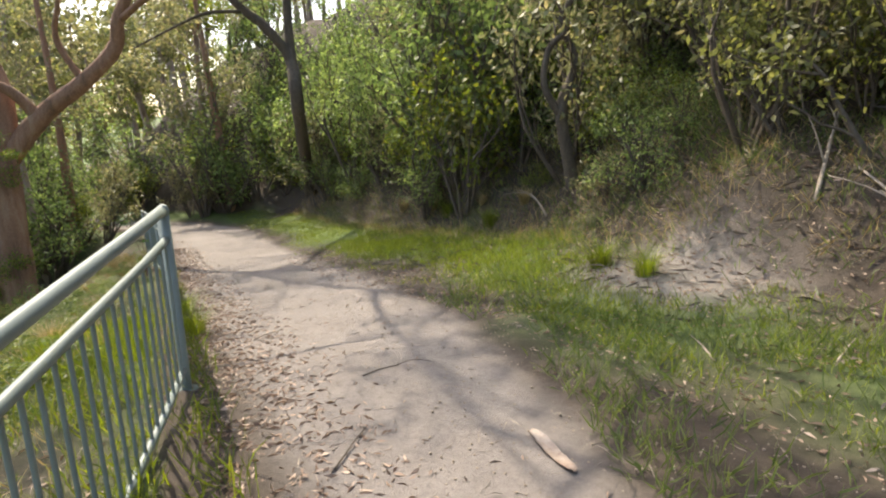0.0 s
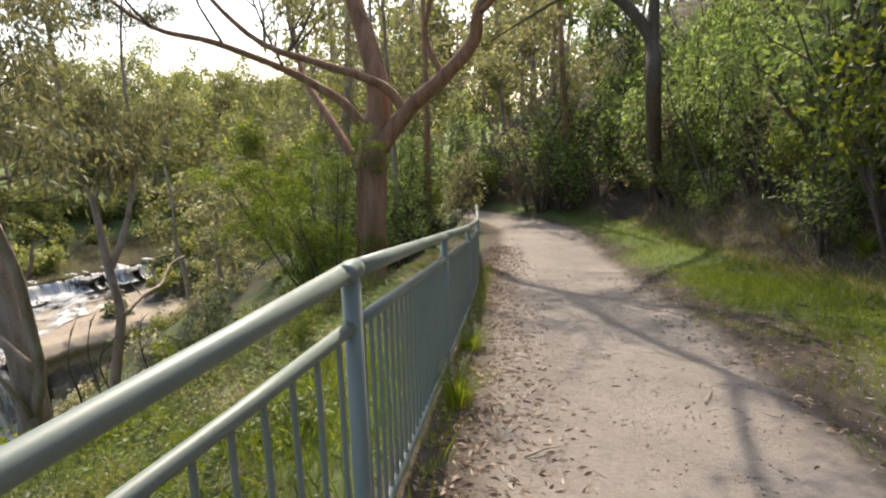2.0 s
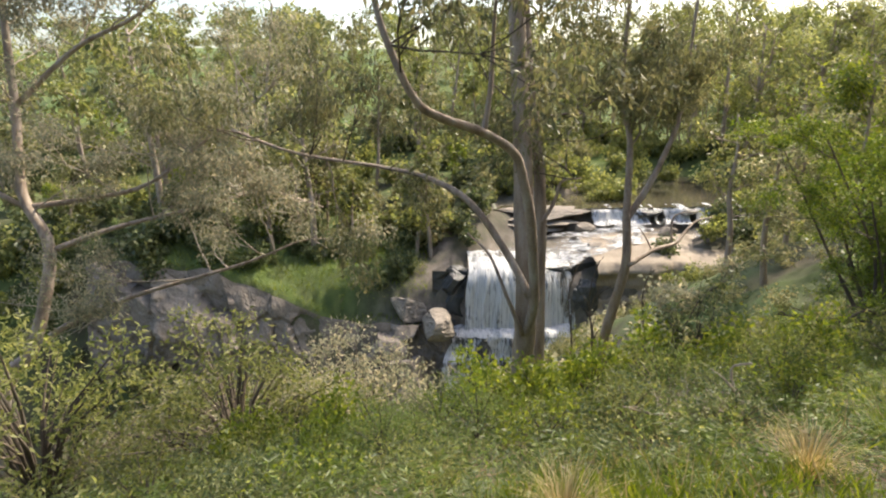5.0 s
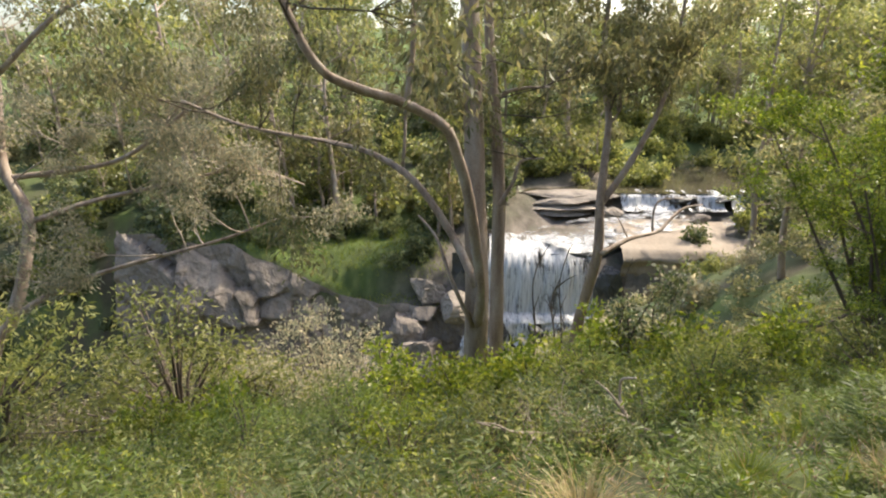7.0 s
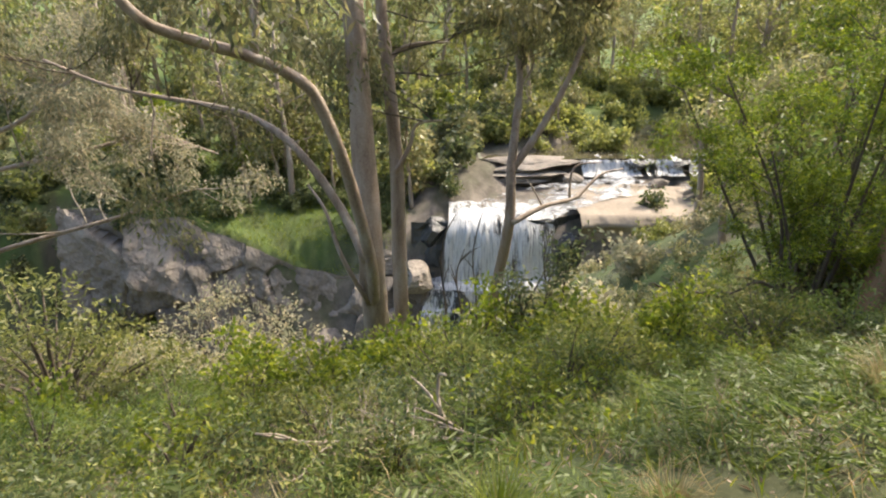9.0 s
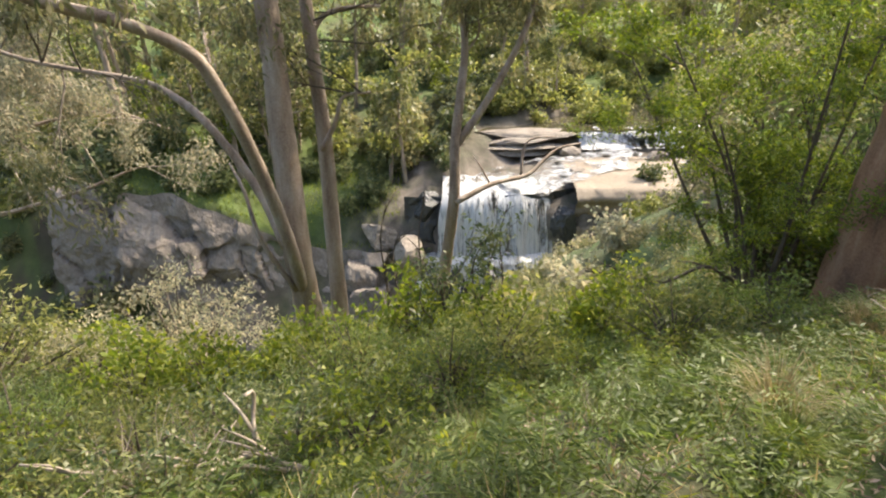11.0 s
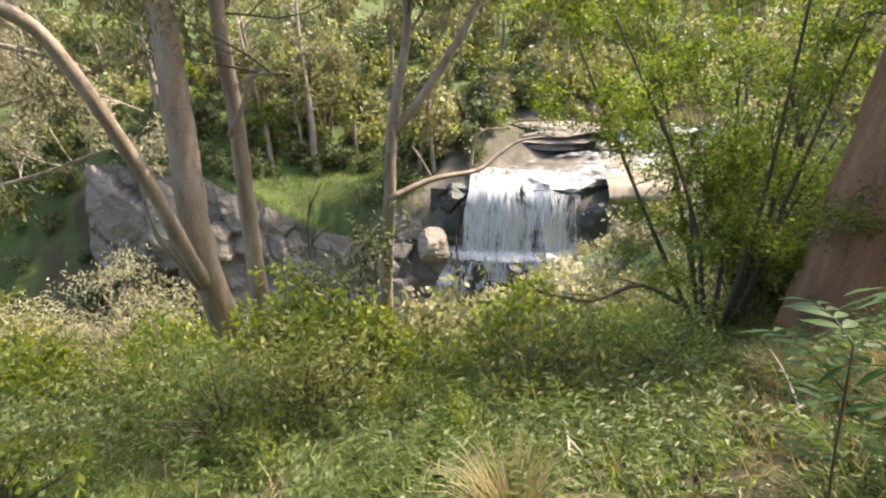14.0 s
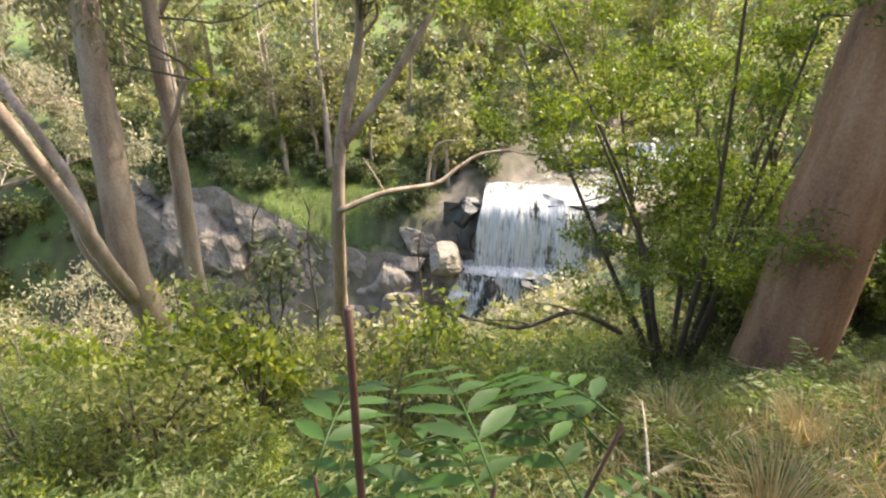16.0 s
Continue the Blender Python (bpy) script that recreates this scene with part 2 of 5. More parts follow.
def smooth_line(points, n=4):
    """Catmull-Rom through the points."""
    p = [Vector(q) for q in points]
    p = [p[0] * 2 - p[1]] + p + [p[-1] * 2 - p[-2]]
    out = []
    for i in range(1, len(p) - 2):
        for k in range(n):
            t = k / n
            out.append(0.5 * (2 * p[i] + (p[i + 1] - p[i - 1]) * t + (2 * p[i - 1] - 5 * p[i] + 4 * p[i + 1] - p[i + 2]) * t * t
                              + (3 * p[i] - p[i - 1] - 3 * p[i + 1] + p[i + 2]) * t ** 3))
    out.append(p[-2])
    return out


def limb(points, r0, r1, sides=9, rng=None, n=4, wobble=0.06, power=1.0):
    line = smooth_line(points, n)
    m = len(line) - 1
    return tube(line, [r0 + (r1 - r0) * (i / m) ** power for i in range(m + 1)], sides, wobble, rng)


def leaves(centres, dirs, length, width, rng, fold=0.0):
    """Kite-shaped leaves: one quad each, from arrays of centres and directions."""
    n = len(centres)
    c = np.asarray(centres, float)
    a = np.asarray(dirs, float)
    a /= np.linalg.norm(a, axis=1)[:, None] + 1e-9
    q = rng.normal(size=(n, 3))
    b = np.cross(a, q)
    b /= np.linalg.norm(b, axis=1)[:, None] + 1e-9
    ln = length * rng.uniform(0.65, 1.25, n)[:, None]
    w = width * rng.uniform(0.7, 1.2, n)[:, None]
    bow = np.cross(a, b) * ln * 0.12
    v = np.empty((n, 4, 3))
    v[:, 0], v[:, 1], v[:, 2], v[:, 3] = c, c + a * ln * 0.45 + b * w + bow, c + a * ln, c + a * ln * 0.45 - b * w + bow
    return v.reshape(-1, 3), [(4 * i, 4 * i + 1, 4 * i + 2, 4 * i + 3) for i in range(n)]


def branching(start, direction, length, radius, depth, rng, spread=0.7, lift=0.15, kink=0.25, kids=(2, 4)):
    """A limb and its side branches: tubes, and the points and directions of the twigs."""
    geos, tips = [], []

    def grow(p, d, ln, r, level):
        pts, q, e = [p.copy()], p.copy(), d.copy()
        for _ in range(4):
            e = (e + Vector([rng.uniform(-kink, kink) for _ in range(3)]) + Vector((0, 0, lift * 0.4))).normalized()
            q = q + e * ln / 4
            pts.append(q.copy())
        if level == 0:
            geos.append(tube(pts[::2], [r, r * 0.72, r * 0.4], 3, cap=False))
        else:
            geos.append(tube(pts, [r * (1 - 0.55 * i / 4) for i in range(5)], 5 if r > 0.03 else 3 if r < 0.015 else 4, cap=False))
        if level == 0:
            tips.extend((pts[k], e) for k in (2, 3, 4))
            return
        for _ in range(rng.randint(*kids)):
            k = rng.randint(1, 4)
            f = (e + Vector([rng.uniform(-spread, spread) for _ in range(3)]) + Vector((0, 0, lift))).normalized()
            grow(pts[k], f, ln * rng.uniform(0.5, 0.75), r * 0.5, level - 1)
        tips.append((pts[4], e))
    grow(Vector(start), Vector(direction).normalized(), length, radius, depth)
    return geos, tips


def foliage(tips, per_tip, radius, length, width, seed, droop=0.6, flat=0.7):
    rng = np.random.default_rng(seed)
    c = np.repeat(np.array([tuple(t[0]) for t in tips]), per_tip, axis=0)
    off = rng.normal(size=c.shape)
    off *= (radius * rng.uniform(0.15, 1.0, len(c)) ** 0.6 / (np.linalg.norm(off, axis=1) + 1e-9))[:, None]
    off[:, 2] *= flat
    d = rng.normal(size=c.shape) * 0.7 + off / radius * 0.6
    d[:, 2] -= droop
    return leaves(c + off, d, length, width, rng)


# ---------------------------------------------------------------- the lie of the land
# s runs down the walk along the fence, d to its uphill side
FENCE_A = Vector((-1.62, 3.22))
ALONG, ACROSS = Vector((-0.4625, 0.8866)), Vector((0.8866, 0.4625))
WALK_S = np.array([-300, -30, -10, -3.7, 0, 2.7, 5.4, 8.3, 13.2, 20, 45, 400.0])
WALK_Z = np.array([9, 1.3, 0.42, 0.12, -0.07, -0.47, -0.88, -1.25, -1.7, -2.2, -3.0, -6.0])
FAR_X = np.array([-1200, -450, -250, -150, -100, -75, -66, -62, -56, -50, 0.0])
FAR_Z = np.array([34, 26, 11, -4, -12, -16, -20, -25, -32, -37, -90.0])


CRAG_Y = np.array([-60, -32, -20, -15, -7.6, 1, 5, 8.0])
CRAG_Z = np.array([-14, -17, -18.6, -21, -24.6, -25.2, -25.8, -27.0])


def place(s, d, z=None):
    x = FENCE_A.x + ALONG.x * s + ACROSS.x * d
    y = FENCE_A.y + ALONG.y * s + ACROSS.y * d
    return Vector((x, y, land(x, y) if z is None else z))


def bend(s):
    return -0.06 * np.clip(s - 17, 0, 9) ** 2 - 0.5 * np.clip(s - 26, 0, 6)


def track_edge(s):
    """How far the gravel reaches uphill from the fence line."""
    return np.interp(s, [-5, -2.2, -1.3, 0.2, 3.6, 5.4], [1.2, 1.72, 2.05, 2.38, 2.82, 2.95])


def soft_noise(x, y):
    return (np.sin(x * 1.3 + 1.7 * np.sin(y * 0.7)) + np.sin(y * 1.9 + 1.3 * np.sin(x * 0.9 + 2)) + 0.5 * np.sin(x * 3.7 + y * 2.9) + 0.5 * np.sin(y * 5.1 - x * 2.3)) / 3


def land_all(x, y):
    """Height and the masks of the ground cover at arrays x, y."""
    x, y = np.asarray(x, float), np.asarray(y, float)
    s = (x - FENCE_A.x) * ALONG.x + (y - FENCE_A.y) * ALONG.y
    d0 = (x - FENCE_A.x) * ACROSS.x + (y - FENCE_A.y) * ACROSS.y
    d = d0 - bend(s)
    n = soft_noise(x, y)
    n2 = soft_noise(x * 0.21 + 5, y * 0.21)
    walk_z = np.interp(s, WALK_S, WALK_Z)
    foot = np.interp(s, [-6, 0, 3, 30], [4.2, 4.5, 5.2, 4.6])
    up = np.clip(d - 2.7, 0, None)
    verge = 0.17 * np.minimum(up, foot - 2.7)
    rise = np.clip(d - foot, 0, None)
    bank = np.where(rise < 8, rise * 0.95, 7.6 + (rise - 8) * 0.45)
    bank = np.minimum(bank, 30 + 0.02 * rise)
    drop = np.clip(-d, 0, None)
    fall = 0.10 * np.minimum(drop, 1.2) + 0.58 * np.clip(drop - 1.2, 0, 8.8) + 0.80 * np.clip(drop - 10, 0, 60)
    near = walk_z + verge + bank - fall
    off = np.clip(np.abs(d - 1.4) - 1.5, 0, 1)
    near = near + off * (0.06 * n) + np.clip(rise, 0, 1) * (0.25 * n + 0.5 * n2) + np.clip(drop / 6 - 0.3, 0, 1) * (0.25 * n + 0.6 * n2)
    near = near - 0.02 * np.exp(-((d - 1.3) / 1.0) ** 2) + 0.012 * n * (off < 0.01)
    far = np.interp(x, FAR_X, FAR_Z) + 0.8 * n2
    # the grassy shelf above the crag
    shelf = np.interp(y, CRAG_Y, CRAG_Z) - 0.35 + np.clip(-60.5 - x, 0, 30) * 0.42 + 0.5 * n2
    on_shelf = np.clip((y + 34) / 6, 0, 1) * np.clip((5 - y) / 4, 0, 1) * np.clip((-59.5 - x) / 1.5, 0, 1) * np.clip((x + 84) / 8, 0, 1)
    far = far * (1 - on_shelf) + shelf * on_shelf
    # the river's course, with its step at the falls
    course = 14.5 + np.clip(-62 - x, 0, 40) * 1.15
    half = 8.0 + np.clip(-66 - x, 0, 20) * 0.45
    bed = np.interp(x, [-200, -108, -101, -78.5, -76.6, -72, -66, -62.5, -60.5, -50], [-6, -13.2, -16.4, -16.5, -18.6, -19.1, -19.9, -21.8, -36, -38])
    side = np.abs(y - course) - half
    blend = np.clip(side / 5, 0, 1)
    far = np.where(x < -50, bed * (1 - blend) + np.maximum(far, bed) * blend, far)
    pick = np.clip((near - far) / 4 + 0.5, 0, 1)
    z = far * (1 - pick) + near * pick
    back_hill = np.clip((x + 260) / -260, 0, 1)
    z = z + back_hill * 6 * soft_noise(x * 0.012, y * 0.012)
    gravel = np.clip(np.minimum(d - 0.22 + 0.10 * n, track_edge(s) - d - 0.10 * n) / 0.3, 0, 1) * np.where(s < 40, 1, 0)
    patch = np.exp(-(((s + 0.2) / 1.2) ** 2 + ((d - 4.1) / 0.65) ** 2))
    gravel = np.maximum(gravel, np.clip(patch * 1.5 - 0.2 + 0.2 * n, 0, 0.9))
    grassy = np.clip(1.2 - np.abs(d - foot + 1.0) / 0.9 + 0.5 * n, 0, 1) * (d > 2) + (d < -0.2) * np.clip(0.55 + 0.5 * n + n2 * 0.4, 0, 1)
    meadow = np.clip((-88 - x) / 14, 0, 1) * np.clip(0.75 + n2 * 0.9, 0, 1)
    rocky = np.clip(1 - side / 14, 0, 1) * (x < -52) * (x > -90) + np.clip((x + 76) / 6, 0, 1) * np.clip((-50 - x) / 6, 0, 1) * (y < 6) * (y > -26) * np.clip(0.35 + n2 * 1.6, 0, 1) * (1 - on_shelf)
    rocky = rocky * (1 - pick)
    grassy = np.maximum(grassy, on_shelf * np.clip(0.85 + 0.3 * n, 0, 1) * (side > 0))
    return z, np.clip(gravel, 0, 1), np.clip(grassy, 0, 1) * (1 - rocky), meadow * (1 - pick), np.clip(rocky, 0, 1)


def land(x, y):
    return float(land_all([x], [y])[0][0])


def steps(spans):
    """Grid lines from (start, end, step) spans."""
    out = []
    for a, b, h in spans:
        out.extend(np.arange(a, b, h).tolist())
    return np.array(out)


def build_ground():
    S = np.concatenate([steps([(-300, -60, 30), (-60, -14, 3), (-14, -4, 0.4), (-4, 12, 0.11), (12, 26, 0.3), (26, 60, 1.2), (60, 140, 6), (140, 901, 70)])])
    Dv = np.concatenate([steps([(-1300, -180, 60), (-180, -84, 5), (-84, -44, 0.8), (-44, -14, 0.9), (-14, -3, 0.4), (-3, 7, 0.11), (7, 16, 0.4), (16, 60, 2.5), (60, 341, 40)])])
    ss, dd = np.meshgrid(S, Dv, indexing="ij")
    x = FENCE_A.x + ALONG.x * ss + ACROSS.x * dd
    y = FENCE_A.y + ALONG.y * ss + ACROSS.y * dd
    z, gravel, grassy, meadow, rocky = land_all(x, y)
    rough = np.random.default_rng(3).normal(size=z.shape)
    z = z + rough * np.where(gravel > 0.5, 0.004, 0.012) * (np.abs(dd) < 14)
    verts = np.stack([x, y, z], -1).reshape(-1, 3)
    n, m = z.shape
    i = np.arange(n - 1)[:, None] * m + np.arange(m - 1)[None, :]
    faces = np.stack([i, i + 1, i + m + 1, i + m], -1).reshape(-1, 4)[:, ::-1]
    me = mesh_of("ground", verts, [tuple(int(k) for k in q) for q in faces], M_GROUND)
    for name, values in (("gravel", gravel), ("grassy", grassy), ("meadow", meadow), ("rocky", rocky)):
        me.attributes.new(name, "FLOAT", "POINT").data.foreach_set("value", values.reshape(-1).astype(np.float32))
    tagged(new("ground", me), "hillside of brown litter and grass with a pale gravel walking track", "ground", kind="structure")


build_ground()


# ---------------------------------------------------------------- the fence
POST_S = [-8.1, -5.4, -2.7, 0.055, 2.7, 5.4, 8.3, 10.8, 13.2]
TOP_Z = [1.26, 1.10, 0.98, 1.122, 0.72, 0.31, -0.06, -0.29, -0.50]


def fence_d(s):
    return 0.27 * min(s, 0) + float(np.interp(s, [7, 8.3, 10.8, 13.2], [0, -0.04, -0.18, -0.33]))


def build_fence():
    fence = thing("fence", place(0, 0), "grey-green painted steel tube fence along the gravel track", "fence")
    inv = Matrix.Translation(-fence.location)

    def pt(s, z):
        return inv @ place(s, fence_d(s), z)

    def run(s0, s1, z0, z1, drop, r, sides):
        ts = [k / 5 for k in range(6)]
        return tube([pt(s0 + (s1 - s0) * t, z0 + (z1 - z0) * t - drop) for t in ts], [r] * 6, sides)
    ends = list(zip(POST_S, TOP_Z))
    for s, z in ends:
        ground = land(*place(s, fence_d(s), 0).xy)
        part("post", tube([pt(s, ground - 0.08), pt(s, ground + 0.01), pt(s, z - 0.01)], [0.034, 0.032, 0.032], 14), M_PAINT, fence)
        part("base_collar", tube([pt(s, ground - 0.01), pt(s, ground + 0.012)], [0.07, 0.07], 14), M_PAINT, fence)
        part("rail_joint", tube([pt(s + k * 0.03, float(np.interp(s + k * 0.03, POST_S, TOP_Z))) for k in (-2, -1, 0, 1, 2)], [0.0344] * 5, 20), M_PAINT, fence)
    for (s0, z0), (s1, z1) in zip(ends, ends[1:]):
        part("top_rail", run(s0, s1, z0, z1, 0, 0.033, 16), M_PAINT, fence)
        part("mid_rail", run(s0, s1, z0, z1, 0.185, 0.024, 14), M_PAINT, fence)
        part("bottom_rail", run(s0, s1, z0, z1, 1.05, 0.022, 14), M_PAINT, fence)
        n = round((s1 - s0) / 0.115)
        for k in range(1, n):
            t = k / n
            s, z = s0 + (s1 - s0) * t, z0 + (z1 - z0) * t
            part("baluster", tube([pt(s, z - 1.05), pt(s, z - 0.185)], [0.0095] * 2, 8, cap=False), M_PAINT, fence)


build_fence()


# ---------------------------------------------------------------- the falls
def sheet(us, vs, f):
    verts = [f(u, v) for u in us for v in vs]
    m = len(vs)
    faces = [(i * m + j, i * m + j + 1, (i + 1) * m + j + 1, (i + 1) * m + j) for i in range(len(us) - 1) for j in range(m - 1)]
    return verts, faces


def wav(y, k=1.0):
    return 0.35 * math.sin(y * 1.7 * k) + 0.25 * math.sin(y * 3.9 * k + 1) + 0.15 * math.sin(y * 8.3 * k + 2)


def build_falls():
    falls = thing("waterfall", (0, 0, 0), "white water dropping over dark rock ledges in the gorge", "waterfall", kind="structure")
    prof = [(-68, -18.75), (-66.2, -18.85), (-64.6, -19.0), (-63.2, -19.45), (-62.2, -20.4), (-61.6, -22.0), (-61.2, -24.0), (-60.7, -26.15)]
    line = smooth_line([(a, 0, b) for a, b in prof], 5)

    def curtain(u, v):
        p = line[int(v)]
        drop = max(0.0, -19.3 - p.z)
        back = 1.6 * max(0.0, (u - 15.5) / 4.5) ** 2
        foot = 0.10 * drop * (u - 14) / 6
        return Vector((p.x - back + wav(u) * (0.10 + 0.05 * drop) + 0.25 * noise.noise(Vector((u * 0.9, p.z * 0.25, 2))), u + foot + 0.12 * math.sin(p.z + u), p.z + 0.2 * wav(u, 0.5) - 0.07 * max(0, u - 12)))
    part("curtain", sheet(np.linspace(7.7, 19.9, 150), range(len(line)), curtain), M_FALL, falls, "white falling curtain of water")

    def strand(y0, y1, prof2, lean, seed):
        line2 = smooth_line([(a, 0, b) for a, b in prof2], 5)

        def cascade(u, v):
            p = line2[int(v)]
            fall = -26.0 - p.z
            mid = (y0 + y1) / 2
            q = Vector((u * 0.7, p.z * 0.35, seed))
            return Vector((p.x + 0.7 * noise.noise(q) + 0.25 * noise.noise(q * 3), mid + (u - mid) * (1 + 0.06 * fall) + lean * fall + 0.5 * noise.noise(Vector((seed, p.z * 0.5, u * 0.2))), p.z + 0.25 * noise.noise(q * 1.7)))
        part("cascade", sheet(np.linspace(y0, y1, 50), range(len(line2)), cascade), M_CASCADE, falls)
    steps_l = [(-61.4, -25.9), (-60.0, -26.1), (-59.3, -26.6), (-58.9, -28.2), (-58.2, -28.9), (-57.7, -30.6), (-57.1, -31.4), (-56.6, -33.6), (-55.8, -35.6)]
    strand(5.6, 8.9, steps_l, -0.22, 1)
    strand(9.5, 12.6, [(a + 0.2, b) for a, b in steps_l], -0.16, 4)
    strand(13.4, 19.2, [(-61.2, -26.0), (-59.9, -26.3), (-58.6, -28.0), (-57.6, -29.6), (-56.8, -31.2), (-55.8, -33.0), (-54.8, -35.6)], 0.28, 7)
    shelf = [(-61.6, -25.95), (-60.6, -26.0), (-59.7, -26.15), (-59.3, -26.5)]
    shelf_line = smooth_line([(a, 0, b) for a, b in shelf], 3)
    part("foam_shelf", sheet(np.linspace(6.2, 19.5, 70), range(len(shelf_line)), lambda u, v: shelf_line[int(v)] + Vector((0.5 * wav(u, 0.4), u, 0.18 * wav(u) + 0.1))), M_FALL, falls, "foaming shelf between the two drops")

    # the low upper step and the rapids between it and the lip
    step = [(-79.5, -15.74), (-77.6, -15.78), (-76.9, -16.0), (-76.5, -16.7), (-76.0, -17.3), (-75.0, -17.55)]
    step_line = smooth_line([(a, 0, b) for a, b in step], 4)

    def upper(u, v):
        p = step_line[int(v)]
        return Vector((p.x + 0.9 * noise.noise(Vector((u * 0.25, 0, 3))) + 0.3 * wav(u, 0.6), u, p.z + 0.12 * wav(u, 0.8)))
    for a, b in ((25.6, 33.4), (34.2, 39.0), (40.0, 48.5)):
        part("upper_step", sheet(np.linspace(a, b, 50), range(len(step_line)), upper), M_CASCADE, falls, "low white step of the upper river")

    def rapids(path, wide, n):
        ctr = smooth_line(path, 8)

        def flow(i, v):
            p = ctr[int(i)]
            q = ctr[min(int(i) + 1, len(ctr) - 1)] - ctr[max(int(i) - 1, 0)]
            across = Vector((-q.y, q.x, 0)).normalized()
            w = wide[0] + (wide[1] - wide[0]) * i / (len(ctr) - 1)
            r = p + across * v * w
            return r + Vector((0, 0, 0.30 * noise.noise(r * 0.55) + 0.14 * noise.noise(r * 1.6) - 0.25 * abs(v) ** 4))
        part("rapids", sheet(range(len(ctr)), np.linspace(-1, 1, n), flow), M_FOAM, falls, "white rapids over shallow rock")
    rapids([(-75.8, 30, -17.4), (-73.5, 27.5, -17.9), (-71, 23.5, -18.2), (-68.5, 19.5, -18.45), (-66.5, 16.5, -18.65), (-64.6, 14.6, -18.9)], (4.2, 5.4), 50)
    rapids([(-75.6, 45, -17.4), (-73.5, 41.5, -17.8), (-72.2, 36.5, -18.0), (-71, 31, -18.1), (-69.5, 26, -18.3)], (2.4, 1.4), 26)

    plunge = thing("plunge_pool", (0, 0, 0), "grey-brown pool on the gorge floor below the falls", "water", kind="structure")
    part("water_surface", sheet(np.linspace(-30, 22, 20), np.linspace(-60, -44, 12), lambda u, v: Vector((v, u, -35.6 + 0.05 * wav(u)))), M_POOL, plunge)
    pool = thing("river_pool", (0, 0, 0), "still brown river water above the falls", "water", kind="structure")
    part("water_surface", sheet(np.linspace(12, 82, 24), np.linspace(-106, -77.2, 20), lambda u, v: Vector((v, u, -15.72 + 0.02 * wav(u)))), M_POOL, pool)


build_falls()


def boulder(name, at, size, mat, seed, label, turn=0.0, detail=4):
    bm = bmesh.new()
    bmesh.ops.create_icosphere(bm, subdivisions=detail, radius=1)
    rr = random.Random(seed)
    cuts = []
    for _ in range(9):
        c = Vector((rr.gauss(0, 1), rr.gauss(0, 1), rr.gauss(0.2, 0.8))).normalized()
        cuts.append((c, rr.uniform(0.45, 0.82)))
    off = Vector((seed * 3.1, seed * 1.7, seed * 2.3))
    for v in bm.verts:
        p = v.co.normalized()
        q = p * (1.05 + 0.18 * noise.noise(p * 1.6 + off))
        for c, h in cuts:
            over = q.dot(c) - h
            if over > 0:
                q -= c * over * 0.93
        q += p * (0.07 * noise.noise(p * 4 + off) + 0.05 * noise.noise(p * 9 + off) + 0.03 * noise.noise(p * 19 + off))
        v.co = Vector((q.x * size[0], q.y * size[1], q.z * size[2]))
    me = bpy.data.meshes.new(name)
    bm.to_mesh(me)
    bm.free()
    me.materials.append(mat)
    ob = new(name, me)
    ob.matrix_world = pose(*at, 0, 0, turn)
    return tagged(ob, label, "rock", "rocks at the falls")


def craggy(p, block=0.32, depth=0.9):
    """Depth of broken rock: tilted facets with narrow open joints, and weathering."""
    q = Vector((p.x * block, p.y * block, p.z * block * 0.8 + p.y * block * 0.3))
    q += 0.9 * noise.noise_vector(q * 0.7)
    near, spots = noise.voronoi(q)
    joint = min(1.0, (near[1] - near[0]) * 9.0)
    tilt = (q - spots[0]).dot(noise.noise_vector(spots[0] * 5.3)) * 1.6
    tone = noise.noise(spots[0] * 3.1)
    fine = noise.noise(p * 0.45) * 0.45 + noise.noise(p * 1.1) * 0.28 + noise.noise(p * 2.6) * 0.16
    return depth * (0.6 * tone + tilt + 0.18 * joint) + fine


